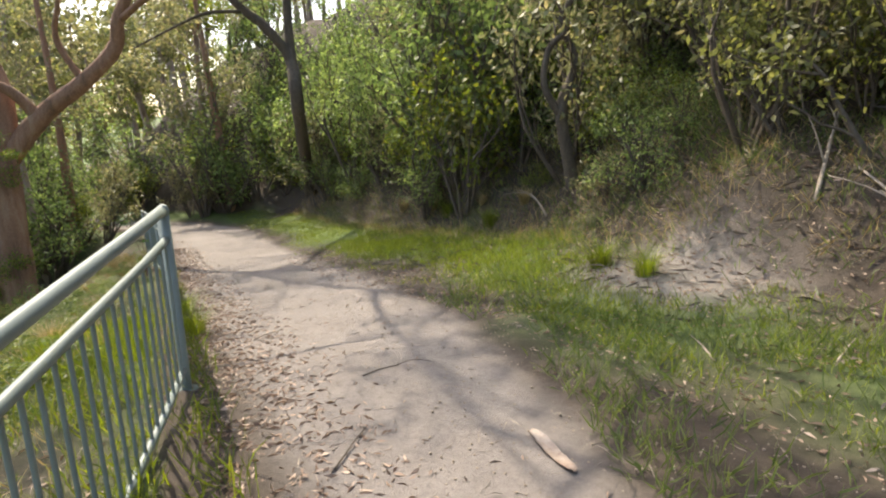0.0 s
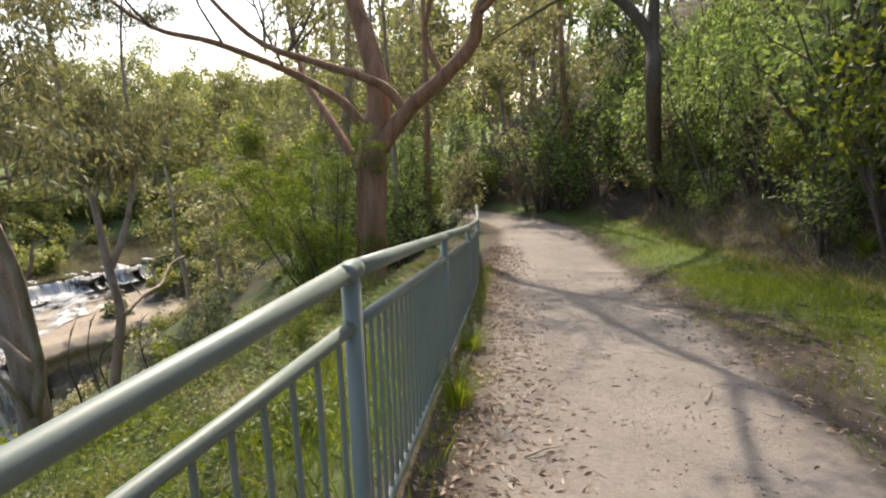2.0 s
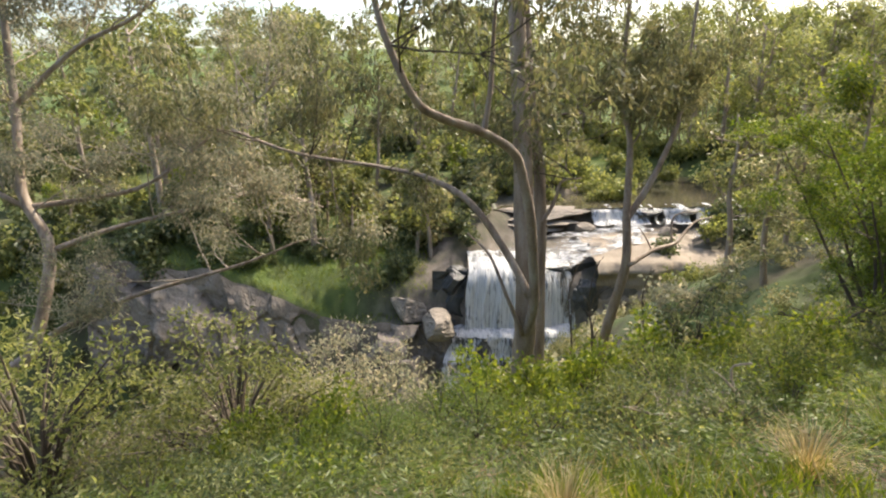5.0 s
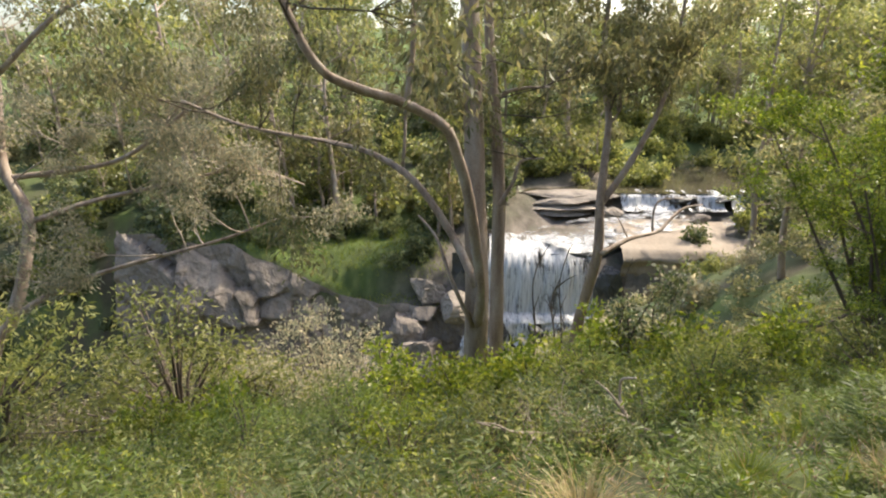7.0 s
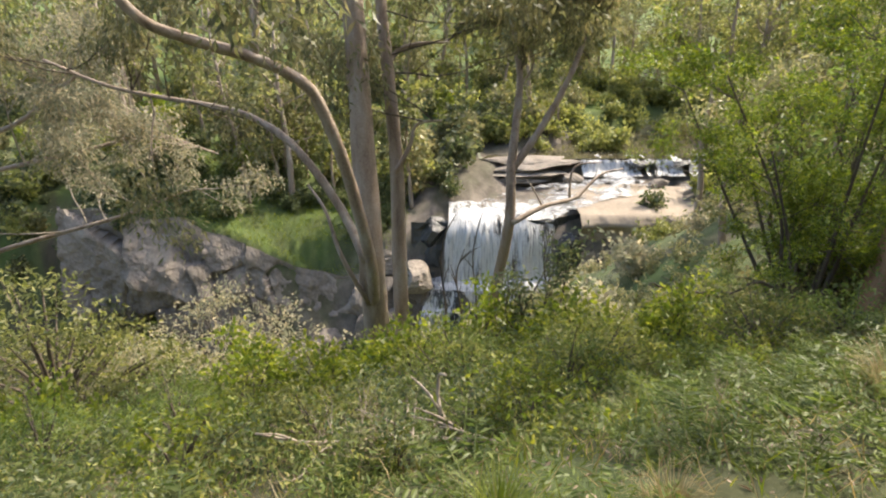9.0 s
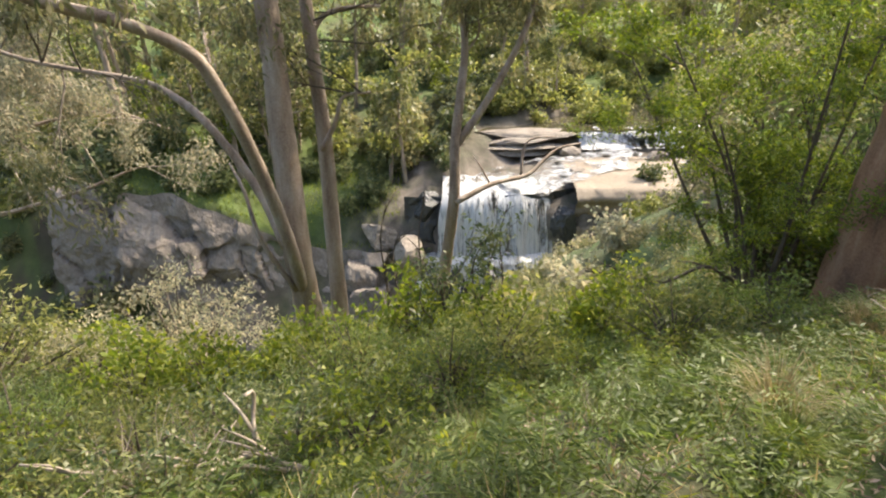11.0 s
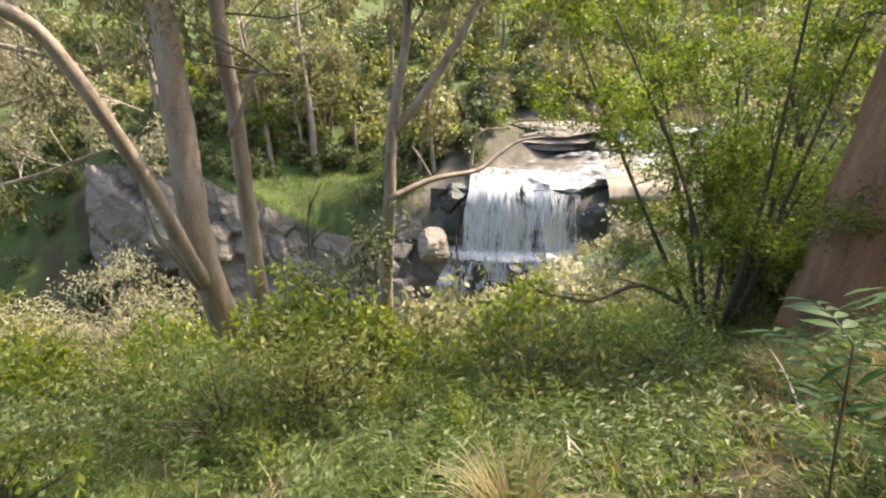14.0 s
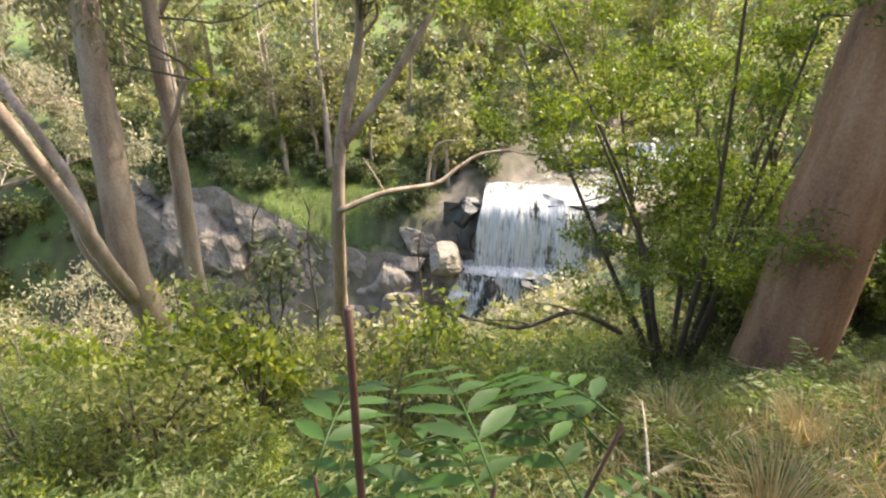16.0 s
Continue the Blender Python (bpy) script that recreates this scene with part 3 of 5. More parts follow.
def build_rocks():
    # the wall behind the falling water, in worn steps
    def face(u, v):
        z = -19.6 - v
        p = Vector((-63.1 + v * 0.17 - 1.6 * max(0.0, (u - 15.5) / 6) ** 2, u, z))
        if z < -26:
            p.x += 1.4 + (-26 - z) * 0.13
        p.x += 0.55 * craggy(p, 0.42, 0.9) - 0.25
        return p
    tagged(new("rock_wall", mesh_of("rock_wall", *sheet(np.linspace(3.5, 27, 130), np.linspace(0, 17.5, 100), face), M_ROCK_WET)), "wet black rock wall behind the waterfall", "rock", kind="structure")

    # the bare crag beside the pool, with grass on its shelf
    def crag(u, v):
        top = float(np.interp(u, CRAG_Y, CRAG_Z)) + 0.5 * noise.noise(Vector((u * 0.35, 0, 5)))
        z = top + (-37.5 - top) * v
        lean = 2.6 * v + 1.2 * math.sin(v * 3.0)
        p = Vector((-60.6 + lean, u, z))
        return p + Vector((1.0 * craggy(p, 0.20, 1.7) * min(1.0, 0.3 + v * 4), 0, 0.3 * noise.noise(p * 0.4)))
    tagged(new("rock_wall", mesh_of("rock_wall", *sheet(np.linspace(-34, 5.5, 170), np.linspace(0, 1, 80), crag), M_CRAG, smooth=False)), "broken grey-brown rock face beside the pool", "rock", kind="structure")

    # the sandstone bench on the other bank of the falls
    def bench(u, v):
        if v < 1:
            p = Vector((-73.5 + 10.0 * v, u, -18.25 - 0.75 * v - 0.05 * max(0.0, u - 30)))
            p.z += 0.30 * noise.noise(p * 0.25) + 0.10 * noise.noise(p * 0.9)
            return p
        z = -19.0 - (v - 1) * 12 - 0.05 * max(0.0, u - 30)
        p = Vector((-63.4 + 1.6 * (v - 1), u, z))
        layer = 0.35 * math.sin(z * 1.5 + 0.6 * noise.noise(p * 0.3)) + 0.2 * math.sin(z * 3.7)
        return p + Vector((layer + 0.8 * noise.noise(p * 0.22) + 0.4 * craggy(p, 0.25, 0.9) + 0.3, 0, 0))
    tagged(new("rock_wall", mesh_of("rock_wall", *sheet(np.linspace(22.6, 44, 90), list(np.linspace(0, 1, 28)) + list(np.linspace(1.03, 2, 50)), bench), M_SLAB)), "layered pale sandstone bench beside the falls", "rock", kind="structure")

    boulder("rock", (-59.6, 4.2, -24.7), (2.0, 2.9, 1.7), M_ROCK, 1, "wedge-shaped brown boulder beside the waterfall", 12)
    boulder("rock", (-57.2, 0.4, -31.2), (2.6, 4.2, 4.4), M_CRAG, 3, "large rounded brown boulder below the falls", 75)
    boulder("rock", (-58.0, -5.5, -33.5), (3.0, 4.0, 3.4), M_CRAG, 2, "large rounded brown boulder below the falls", 30)
    boulder("rock", (-62.0, 0.5, -23.8), (1.8, 2.6, 1.6), M_ROCK, 6, "mossy brown rock beside the waterfall lip", 0)
    boulder("rock", (-63.6, 6.2, -20.8), (1.6, 1.8, 1.9), M_ROCK_WET, 14, "dark damp rock at the waterfall lip", 20)
    boulder("rock", (-58.6, 9.2, -27.6), (1.1, 0.8, 1.5), M_ROCK_WET, 7, "wet black rock in the cascade", 0)
    boulder("rock", (-58.9, 13.0, -27.5), (1.2, 1.0, 1.5), M_ROCK_WET, 8, "wet black rock in the cascade", 40)
    boulder("rock", (-57.6, 8.3, -30.2), (1.0, 0.7, 1.3), M_ROCK_WET, 9, "wet black rock in the cascade", 40)
    boulder("rock", (-57.4, 12.4, -31.0), (1.3, 1.1, 1.7), M_ROCK_WET, 15, "wet black rock in the cascade", 10)
    boulder("rock", (-63.2, 21.6, -23.6), (1.8, 2.0, 3.2), M_ROCK_WET, 16, "dark damp rock pillar beside the falls", 10)
    # the layered bar that holds back the upper pool
    for k in range(4):
        boulder("rock_ledge", (-77.2 + 0.5 * k, 19.4 - k * 0.5, -15.9 - k * 0.62), (2.2, 6.6 - k * 0.3, 0.48), M_ROCK, 20 + k, "layered grey rock ledge on the river bank", 3 * k)
    for k, (x, y, z, a) in enumerate(((-77.0, 33.8, -16.3, 1.0), (-77.0, 39.5, -16.3, 1.0), (-77.2, 50.5, -16.0, 1.7), (-73.0, 34.6, -18.0, 0.9), (-72.0, 29.5, -18.2, 0.7), (-74.6, 24.2, -17.6, 1.0), (-69.0, 24.0, -18.7, 0.9))):
        boulder("rock", (x, y, z), (a, a * 1.9, a * 0.6), M_ROCK if k > 2 else M_ROCK_WET, 30 + k, "dark rock breaking the upper cascade", 30)


build_rocks()


# ---------------------------------------------------------------- trees
def tree(name, base, stems, crown_tips, mats, label, leaf, seed, group="", twigs=None, flat=0.7):
    """stems: (part name, points, r0, r1, sides). leaf: (material, per tip, radius, length, width, droop)."""
    ob = thing(name, base, label, "tree", group)
    inv = -Vector(base)
    rng = random.Random(seed)
    for part_name, pts, r0, r1, sides in stems:
        g = limb([Vector(p) + inv for p in pts], r0, r1, sides, rng, 5)
        part(part_name, g, mats[0], ob)
    if twigs:
        v, f = merge(twigs)
        part("branchwork", ([p + inv for p in v], f), mats[1], ob)
    if crown_tips:
        mat, per, rad, ln, w, droop = leaf
        v, f = foliage([(Vector(p) + inv, e) for p, e in crown_tips], per, rad, ln, w, seed, droop, flat)
        part("crown", (v, f), mat, ob)
    return ob


def sprays(points_dirs, length, radius, depth, seed, **kw):
    geos, tips = [], []
    rng = random.Random(seed)
    for p, d in points_dirs:
        g, t = branching(p, d, length * rng.uniform(0.8, 1.2), radius, depth, rng, **kw)
        geos += g
        tips += t
    return geos, tips


def build_main_trees():
    # the big spreading gum by the track
    base = place(14.84, -3.4)
    trunk = [(-11.45, 14.3, base.z - 0.3), (-11.48, 14.45, -1.9), (-11.55, 14.62, -0.2), (-11.6, 14.85, 1.2)]
    main = [(-11.6, 14.85, 1.0), (-11.58, 15.17, 2.5), (-12.0, 15.3, 4.0), (-12.6, 15.4, 5.5), (-13.2, 15.6, 8.0), (-13.0, 16.0, 11.5)]
    right = [(-11.4, 14.9, 1.0), (-10.5, 15.19, 2.09), (-9.35, 15.29, 2.9), (-8.46, 15.41, 3.75), (-8.15, 15.25, 4.5), (-7.4, 15.4, 5.8), (-6.0, 15.6, 7.5), (-5.6, 15.2, 9.5)]
    l1 = [(-10.55, 15.22, 1.93), (-10.92, 14.8, 2.64), (-11.4, 14.25, 3.0), (-12.45, 13.36, 3.44), (-13.27, 12.55, 3.84), (-14.04, 11.87, 4.7), (-15.0, 11.2, 6.2)]
    l2 = [(-11.7, 14.84, 1.4), (-12.16, 14.32, 2.29), (-12.68, 13.88, 2.75), (-13.4, 13.26, 3.27), (-14.76, 11.98, 4.0), (-15.96, 11.0, 4.4), (-17.5, 10.2, 5.6)]
    l3 = [(-11.85, 14.57, 0.3), (-12.4, 14.65, 0.95), (-13.35, 14.85, 1.93), (-14.62, 15.16, 3.2), (-15.7, 15.75, 4.9), (-17, 16.5, 7.5)]
    r2 = [(-9.35, 15.29, 2.9), (-9.7, 15.0, 4.0), (-9.2, 14.6, 5.2), (-9.4, 14.2, 7.5)]
    r3 = [(-8.15, 15.25, 4.4), (-6.8, 14.6, 4.9), (-5.2, 14.2, 5.0), (-3.9, 13.9, 5.6)]
    r4 = [(-7.4, 15.4, 5.8), (-6.4, 14.0, 6.9), (-5.0, 12.4, 7.4), (-3.6, 10.8, 7.3), (-2.6, 9.4, 7.9), (-1.7, 8.2, 8.2)]
    r5 = [(-5.0, 12.4, 7.4), (-4.9, 11.0, 8.0), (-4.3, 9.2, 8.0), (-3.8, 7.6, 8.6)]
    r6 = [(-6.0, 15.6, 7.5), (-4.0, 14.4, 8.4), (-1.9, 12.6, 8.6), (0.0, 11.2, 8.3)]
    stems = [("limb", r4, 0.10, 0.03, 8), ("limb", r5, 0.055, 0.02, 7), ("limb", r6, 0.08, 0.025, 8), ("trunk", trunk, 0.47, 0.43, 18), ("limb", main, 0.40, 0.12, 12), ("limb", right, 0.27, 0.06, 10), ("limb", l1, 0.16, 0.04, 9),
             ("limb", l2, 0.17, 0.04, 9), ("limb", l3, 0.18, 0.05, 9), ("limb", r2, 0.10, 0.03, 8), ("limb", r3, 0.09, 0.025, 8)]
    starts = []
    rng = random.Random(1)
    for line, n in ((main, 4), (right, 6), (l1, 5), (l2, 5), (l3, 2), (r2, 3), (r3, 4), (r4, 7), (r5, 4), (r6, 6)):
        pts = smooth_line(line, 6)
        for _ in range(n):
            k = rng.randint(int(len(pts) * 0.5), len(pts) - 1)
            starts.append((pts[k], (rng.uniform(-1, 1), rng.uniform(-1, 1), rng.uniform(0.0, 1.0))))
    geos, tips = sprays(starts, 2.2, 0.045, 2, 2)
    tips = [t for t in tips if t[0].z > 4.2]
    tree("gum_tree", base, stems, tips, (M_BARK_RED, M_BARK_DARK), "big spreading gum with reddish smooth bark beside the fence", (M_LEAF_GUM, 11, 0.5, 0.16, 0.024, 0.9), 3, twigs=geos)

    # the twin-stemmed tall gum above the gorge
    base = Vector((-12.9, 5.67, land(-12.9, 5.67)))
    stem = [(-12.95, 5.67, -5.9), (-12.72, 5.68, -4.4), (-12.48, 5.67, -2.85), (-12.72, 5.61, -1.12), (-12.92, 5.57, 0.28), (-13.3, 5.45, 2.6), (-13.7, 5.4, 5.0), (-14.2, 5.4, 9.0), (-14.4, 5.2, 13)]
    stem2 = [(-13.21, 6.12, -6.2), (-13.29, 6.11, -4.63), (-13.38, 6.1, -2.8), (-13.51, 6.1, -1.22), (-13.7, 5.99, 0.32), (-14.30, 5.84, 2.12), (-15.4, 5.8, 6.0), (-15.8, 6.2, 10)]
    elbow = [(-12.5, 5.68, -3.7), (-12.0, 5.74, -2.79), (-11.75, 5.66, -1.9), (-11.4, 5.5, -0.8), (-11.2, 5.32, -0.1), (-11.02, 5.13, 0.36), (-10.7, 4.6, 0.72), (-10.25, 3.98, 0.97), (-9.95, 3.6, 1.2), (-9.85, 3.3, 1.75), (-9.95, 3.0, 2.7), (-10.2, 2.8, 4.6), (-10.5, 2.5, 6.8)]
    pink = [(-11.95, 5.66, -2.6), (-12.35, 5.2, -1.75), (-12.6, 4.5, -0.8), (-13.2, 3.7, -0.42), (-13.94, 2.81, -0.30), (-14.43, 0.69, 0.0), (-14.8, -0.8, 0.5)]
    up1 = [(-10.7, 4.6, 0.74), (-10.7, 4.7, 1.5), (-10.7, 4.75, 2.6), (-10.4, 4.9, 4.5)]
    br2 = [(-13.22, 6.08, -1.4), (-13.3, 6.35, -0.95), (-13.4, 6.5, -0.55), (-13.5, 6.95, -0.5)]
    br3 = [(-14.0, 5.92, 0.35), (-14.14, 6.13, 0.65), (-14.2, 6.5, 0.78), (-14.3, 7.1, 0.8)]
    low = [(-12.35, 5.6, -3.6), (-12.2, 5.2, -2.6), (-12.6, 4.9, -1.9), (-13.2, 4.5, -1.6)]
    stems = [("trunk", stem, 0.27, 0.10, 14), ("trunk", stem2, 0.17, 0.07, 12), ("limb", elbow, 0.11, 0.035, 9), ("limb", pink, 0.085, 0.03, 8),
             ("limb", up1, 0.05, 0.02, 7), ("limb", br2, 0.05, 0.02, 7), ("limb", br3, 0.06, 0.02, 7), ("limb", low, 0.05, 0.02, 7)]
    rng = random.Random(5)
    starts = []
    for line, n, lo in ((stem, 16, 0.55), (stem2, 13, 0.55), (elbow, 8, 0.72), (pink, 8, 0.5), (up1, 5, 0.5), (br3, 3, 0.6), (br2, 2, 0.7)):
        pts = smooth_line(line, 6)
        for _ in range(n):
            k = rng.randint(int(len(pts) * lo), len(pts) - 1)
            starts.append((pts[k], (rng.uniform(-1, 1), rng.uniform(-1, 1), rng.uniform(-0.3, 0.7))))
    geos, tips = sprays(starts, 1.7, 0.022, 2, 6)
    tree("tall_gum_tree", base, stems, tips, (M_BARK, M_BARK_DARK), "tall twin-stemmed gum with smooth pinkish bark above the gorge", (M_LEAF_GUM, 17, 0.42, 0.16, 0.022, 1.2), 7, twigs=geos)

    # the slim forked gum in front of the falls
    bx = (-14.8, 8.05)
    base = Vector((*bx, land(*bx)))
    stem = [(-14.85, 8.02, base.z - 0.3), (-14.66, 8.08, -4.9), (-14.45, 8.2, -3.8), (-14.25, 8.33, -2.65), (-14.56, 8.36, -1.64), (-15.02, 8.49, -0.69), (-15.4, 8.57, 0.14), (-15.9, 8.45, 1.3), (-16.3, 8.6, 4.0), (-16.4, 8.4, 7.0)]
    fork = [(-14.56, 8.36, -1.7), (-14.92, 8.95, -0.96), (-15.29, 9.43, -0.24), (-15.66, 9.82, 0.49), (-16.1, 10.1, 1.4), (-16.7, 10.5, 4.0), (-16.6, 10.9, 6.5)]
    arm = [(-14.11, 8.36, -2.68), (-14.56, 9.06, -2.47), (-15.1, 9.85, -2.45), (-15.4, 10.2, -2.25), (-15.7, 10.6, -2.05), (-15.9, 11.1, -2.0)]
    arm2 = [(-15.05, 9.72, -2.45), (-15.29, 9.78, -1.97), (-15.39, 9.97, -1.77), (-15.44, 10.46, -1.74)]
    arm3 = [(-14.6, 9.05, -2.47), (-14.6, 8.85, -2.1), (-14.65, 8.7, -1.9)]
    dead = [(-15.3, 8.55, -0.1), (-15.5, 8.85, 0.3), (-15.6, 8.75, 0.75), (-15.9, 8.7, 1.1)]
    stems = [("trunk", stem, 0.145, 0.035, 11), ("limb", fork, 0.085, 0.025, 9), ("limb", arm, 0.06, 0.02, 8), ("limb", arm2, 0.035, 0.012, 6), ("limb", arm3, 0.022, 0.01, 6), ("limb", dead, 0.03, 0.01, 6)]
    rng = random.Random(9)
    starts = []
    for line, n, lo in ((stem, 16, 0.66), (fork, 15, 0.52)):
        pts = smooth_line(line, 6)
        for _ in range(n):
            k = rng.randint(int(len(pts) * lo), len(pts) - 1)
            starts.append((pts[k], (rng.uniform(-1, 1), rng.uniform(-1, 1), rng.uniform(-0.2, 0.8))))
    geos, tips = sprays(starts, 1.0, 0.018, 2, 10)
    tree("slim_gum_tree", base, stems, tips, (M_BARK, M_BARK_DARK), "slim forked gum with a bent dead arm on the slope", (M_LEAF_GUM, 16, 0.36, 0.15, 0.022, 1.2), 11, twigs=geos)

    # the pale spreading gum further round the slope
    bx = (-16.6, -9.6)
    base = Vector((*bx, land(*bx)))
    stem = [(-16.4, -9.7, base.z - 0.3), (-16.78, -9.5, -8.4), (-17.3, -9.2, -6.9), (-17.6, -8.6, -6.2), (-18.5, -8.1, -3.4), (-19.0, -8.9, -1.7), (-19.8, -9.1, 0.9), (-20.2, -9.0, 4.5), (-20.5, -8.5, 8)]
    a1 = [(-17.6, -8.6, -6.2), (-18.0, -7.2, -5.4), (-18.3, -5.5, -4.8), (-18.8, -2.3, -4.0), (-19.2, -0.6, -3.4)]
    a2 = [(-18.9, -8.85, -2.1), (-19.2, -7.0, -1.9), (-19.4, -5.2, -1.5), (-20.0, -3.3, -0.1), (-20.2, -1.5, 1.2)]
    a3 = [(-18.5, -8.1, -3.4), (-19.3, -6.5, -2.9), (-19.8, -4.0, -2.4), (-20.4, -1.8, -2.0), (-20.6, 0.0, -2.6)]
    a4 = [(-19.8, -9.1, 0.9), (-20.0, -7.0, 2.6), (-20.2, -5.0, 3.6), (-20.5, -3.0, 5.5)]
    a5 = [(-18.9, -8.85, -2.1), (-18.6, -11, -0.5), (-18.6, -13, 1.2), (-18.9, -15, 3.5)]
    stems = [("trunk", stem, 0.26, 0.08, 12), ("limb", a1, 0.11, 0.03, 8), ("limb", a2, 0.10, 0.03, 8), ("limb", a3, 0.09, 0.03, 8), ("limb", a4, 0.09, 0.03, 8), ("limb", a5, 0.09, 0.03, 8)]
    rng = random.Random(12)
    starts = []
    for line, n, lo in ((stem, 10, 0.55), (a1, 9, 0.35), (a2, 10, 0.35), (a3, 10, 0.35), (a4, 10, 0.3), (a5, 8, 0.4)):
        pts = smooth_line(line, 6)
        for _ in range(n):
            k = rng.randint(int(len(pts) * lo), len(pts) - 1)
            starts.append((pts[k], (rng.uniform(-1, 1), rng.uniform(-1, 1), rng.uniform(-0.1, 0.9))))
    geos, tips = sprays(starts, 1.9, 0.03, 2, 13)
    tuft = random.Random(29)
    tips = [t for t in tips if tuft.random() < 0.42]
    tree("pale_gum_tree", base, stems, tips, (M_BARK, M_TWIG), "pale spreading gum with grey-green leaves over the gorge", (M_LEAF_PALE, 46, 0.46, 0.17, 0.026, 0.7), 14, twigs=geos)

    # the many-stemmed wattle in front of the big gum
    bx = (-12.4, 13.5)
    base = Vector((*bx, land(*bx)))
    rng = random.Random(15)
    stems, starts = [], []
    for k in range(9):
        a = k * 0.70
        top = Vector((-12.9 + 1.5 * math.cos(a) * rng.uniform(0.5, 1), 13.2 + 2.3 * math.sin(a) * rng.uniform(0.5, 1), rng.uniform(-0.9, 1.4) - 0.5 * abs(math.sin(a))))
        mid = base.lerp(top, 0.5) + Vector((rng.uniform(-0.2, 0.2), rng.uniform(-0.2, 0.2), 0.1))
        line = [base + Vector((0.1 * math.cos(a), 0.1 * math.sin(a), -0.2)), base.lerp(mid, 0.5) + Vector((0.12 * math.cos(a), 0.12 * math.sin(a), 0)), mid, top]
        stems.append(("stem", line, 0.05, 0.014, 7))
        pts = smooth_line(line, 6)
        for _ in range(6):
            j = rng.randint(int(len(pts) * 0.4), len(pts) - 1)
            starts.append((pts[j], (rng.uniform(-1, 1), rng.uniform(-1, 1), rng.uniform(-0.1, 0.5))))
    geos, tips = sprays(starts, 0.85, 0.012, 2, 16)
    tree("wattle_tree", base, stems, tips, (M_BARK_DARK, M_BARK_DARK), "many-stemmed wattle with bright green leaf sprays by the big gum", (M_LEAF_WATTLE, 22, 0.26, 0.085, 0.013, 0.1), 17, twigs=geos, flat=0.3)

    # twisted small tree on the bank
    base = Vector((2.1, 8.7, land(2.1, 8.7)))
    t0 = [(2.15, 8.75, base.z - 0.3), (2.1, 8.7, 0.7), (2.0, 8.6, 1.1), (1.86, 8.47, 1.7), (1.95, 8.5, 2.1)]
    t1 = [(1.86, 8.47, 1.65), (1.6, 8.4, 2.1), (1.65, 8.4, 2.6), (1.9, 8.45, 2.9), (1.7, 8.4, 3.4), (1.2, 8.3, 4.1)]
    t2 = [(1.95, 8.5, 2.0), (2.05, 8.5, 2.5), (1.85, 8.5, 3.0), (2.2, 8.4, 3.6), (2.7, 8.2, 4.4)]
    stems = [("trunk", t0, 0.12, 0.075, 9), ("limb", t1, 0.06, 0.025, 8), ("limb", t2, 0.065, 0.025, 8)]
    geos, tips = sprays([(Vector(t1[-1]), (-1, 0, 0.4)), (Vector(t1[-2]), (0.4, -0.6, 0.8)), (Vector(t2[-1]), (1, -0.3, 0.6)), (Vector(t2[-2]), (0.2, 0.8, 0.8)), (Vector(t1[3]), (-0.6, -0.4, 0.8))], 1.3, 0.02, 2, 18)
    tree("twisted_tree", base, stems, tips, (M_BARK_DARK, M_BARK_DARK), "small twisted dark-barked tree on the uphill bank", (M_LEAF_OLIVE, 12, 0.3, 0.08, 0.016, 0.3), 19, twigs=geos)

    # leaning gum where the bank closes the view
    base = place(18.5, 5.6)
    b = base
    t0 = [(b.x, b.y, b.z - 0.3), (-4.33, 17.65, 2.15), (-4.5, 17.9, 3.6), (-5.2, 17.8, 4.6), (-5.9, 17.7, 5.2), (-6.8, 17.3, 6.4), (-7.6, 16.8, 8.2)]
    t1 = [(-4.4, 17.7, 2.6), (-4.55, 18.1, 4.4), (-4.6, 18.4, 6.2), (-4.8, 18.8, 10)]
    t2 = [(-5.8, 17.7, 5.0), (-6.7, 17.28, 4.9), (-7.6, 16.8, 4.4), (-8.45, 16.33, 3.85)]
    stems = [("trunk", t0, 0.22, 0.07, 10), ("trunk", t1, 0.18, 0.08, 10), ("limb", t2, 0.06, 0.02, 7)]
    rng = random.Random(20)
    starts = [(smooth_line(t0, 6)[-rng.randint(1, 14)], (rng.uniform(-1, 1), rng.uniform(-1, 1), 0.3)) for _ in range(9)] + [(smooth_line(t1, 6)[-rng.randint(1, 8)], (rng.uniform(-1, 1), rng.uniform(-1, 1), 0.4)) for _ in range(8)]
    geos, tips = sprays(starts, 1.8, 0.03, 2, 21)
    tree("leaning_gum_tree", base, stems, tips, (M_BARK_DARK, M_BARK_DARK), "dark leaning gum on the wooded bank", (M_LEAF_GUM, 14, 0.5, 0.15, 0.024, 0.8), 22, twigs=geos)


build_main_trees()


# ---------------------------------------------------------------- growth that repeats
def make_shrub(seed, height, spread, stems, leaf, depth=2, bark=None, twig_len=0.5, lift=0.3):
    rng = random.Random(seed)
    geos, tips = [], []
    for k in range(stems):
        a = rng.uniform(0, 6.28)
        d = Vector((math.cos(a) * spread, math.sin(a) * spread, height * rng.uniform(0.6, 1.1)))
        g, t = branching((0.05 * math.cos(a), 0.05 * math.sin(a), -0.1), d, d.length * 0.75, 0.018 * height, depth, rng, 0.8, lift)
        geos += g
        tips += t
    return merge(geos), tips


def shrub_thing(name, label, category, seed, height, spread, stems, leaf, depth=2, group="", lift=0.3, bark=None):
    ob = thing(name, (0, 0, 0), label, category, group)
    (v, f), tips = make_shrub(seed, height, spread, stems, leaf, depth, lift=lift)
    part("stem", (v, f), bark or M_BARK_DARK, ob)
    mat, per, rad, ln, w, droop = leaf
    part("foliage", foliage(tips, per, rad, ln, w, seed, droop), mat, ob)
    return ob


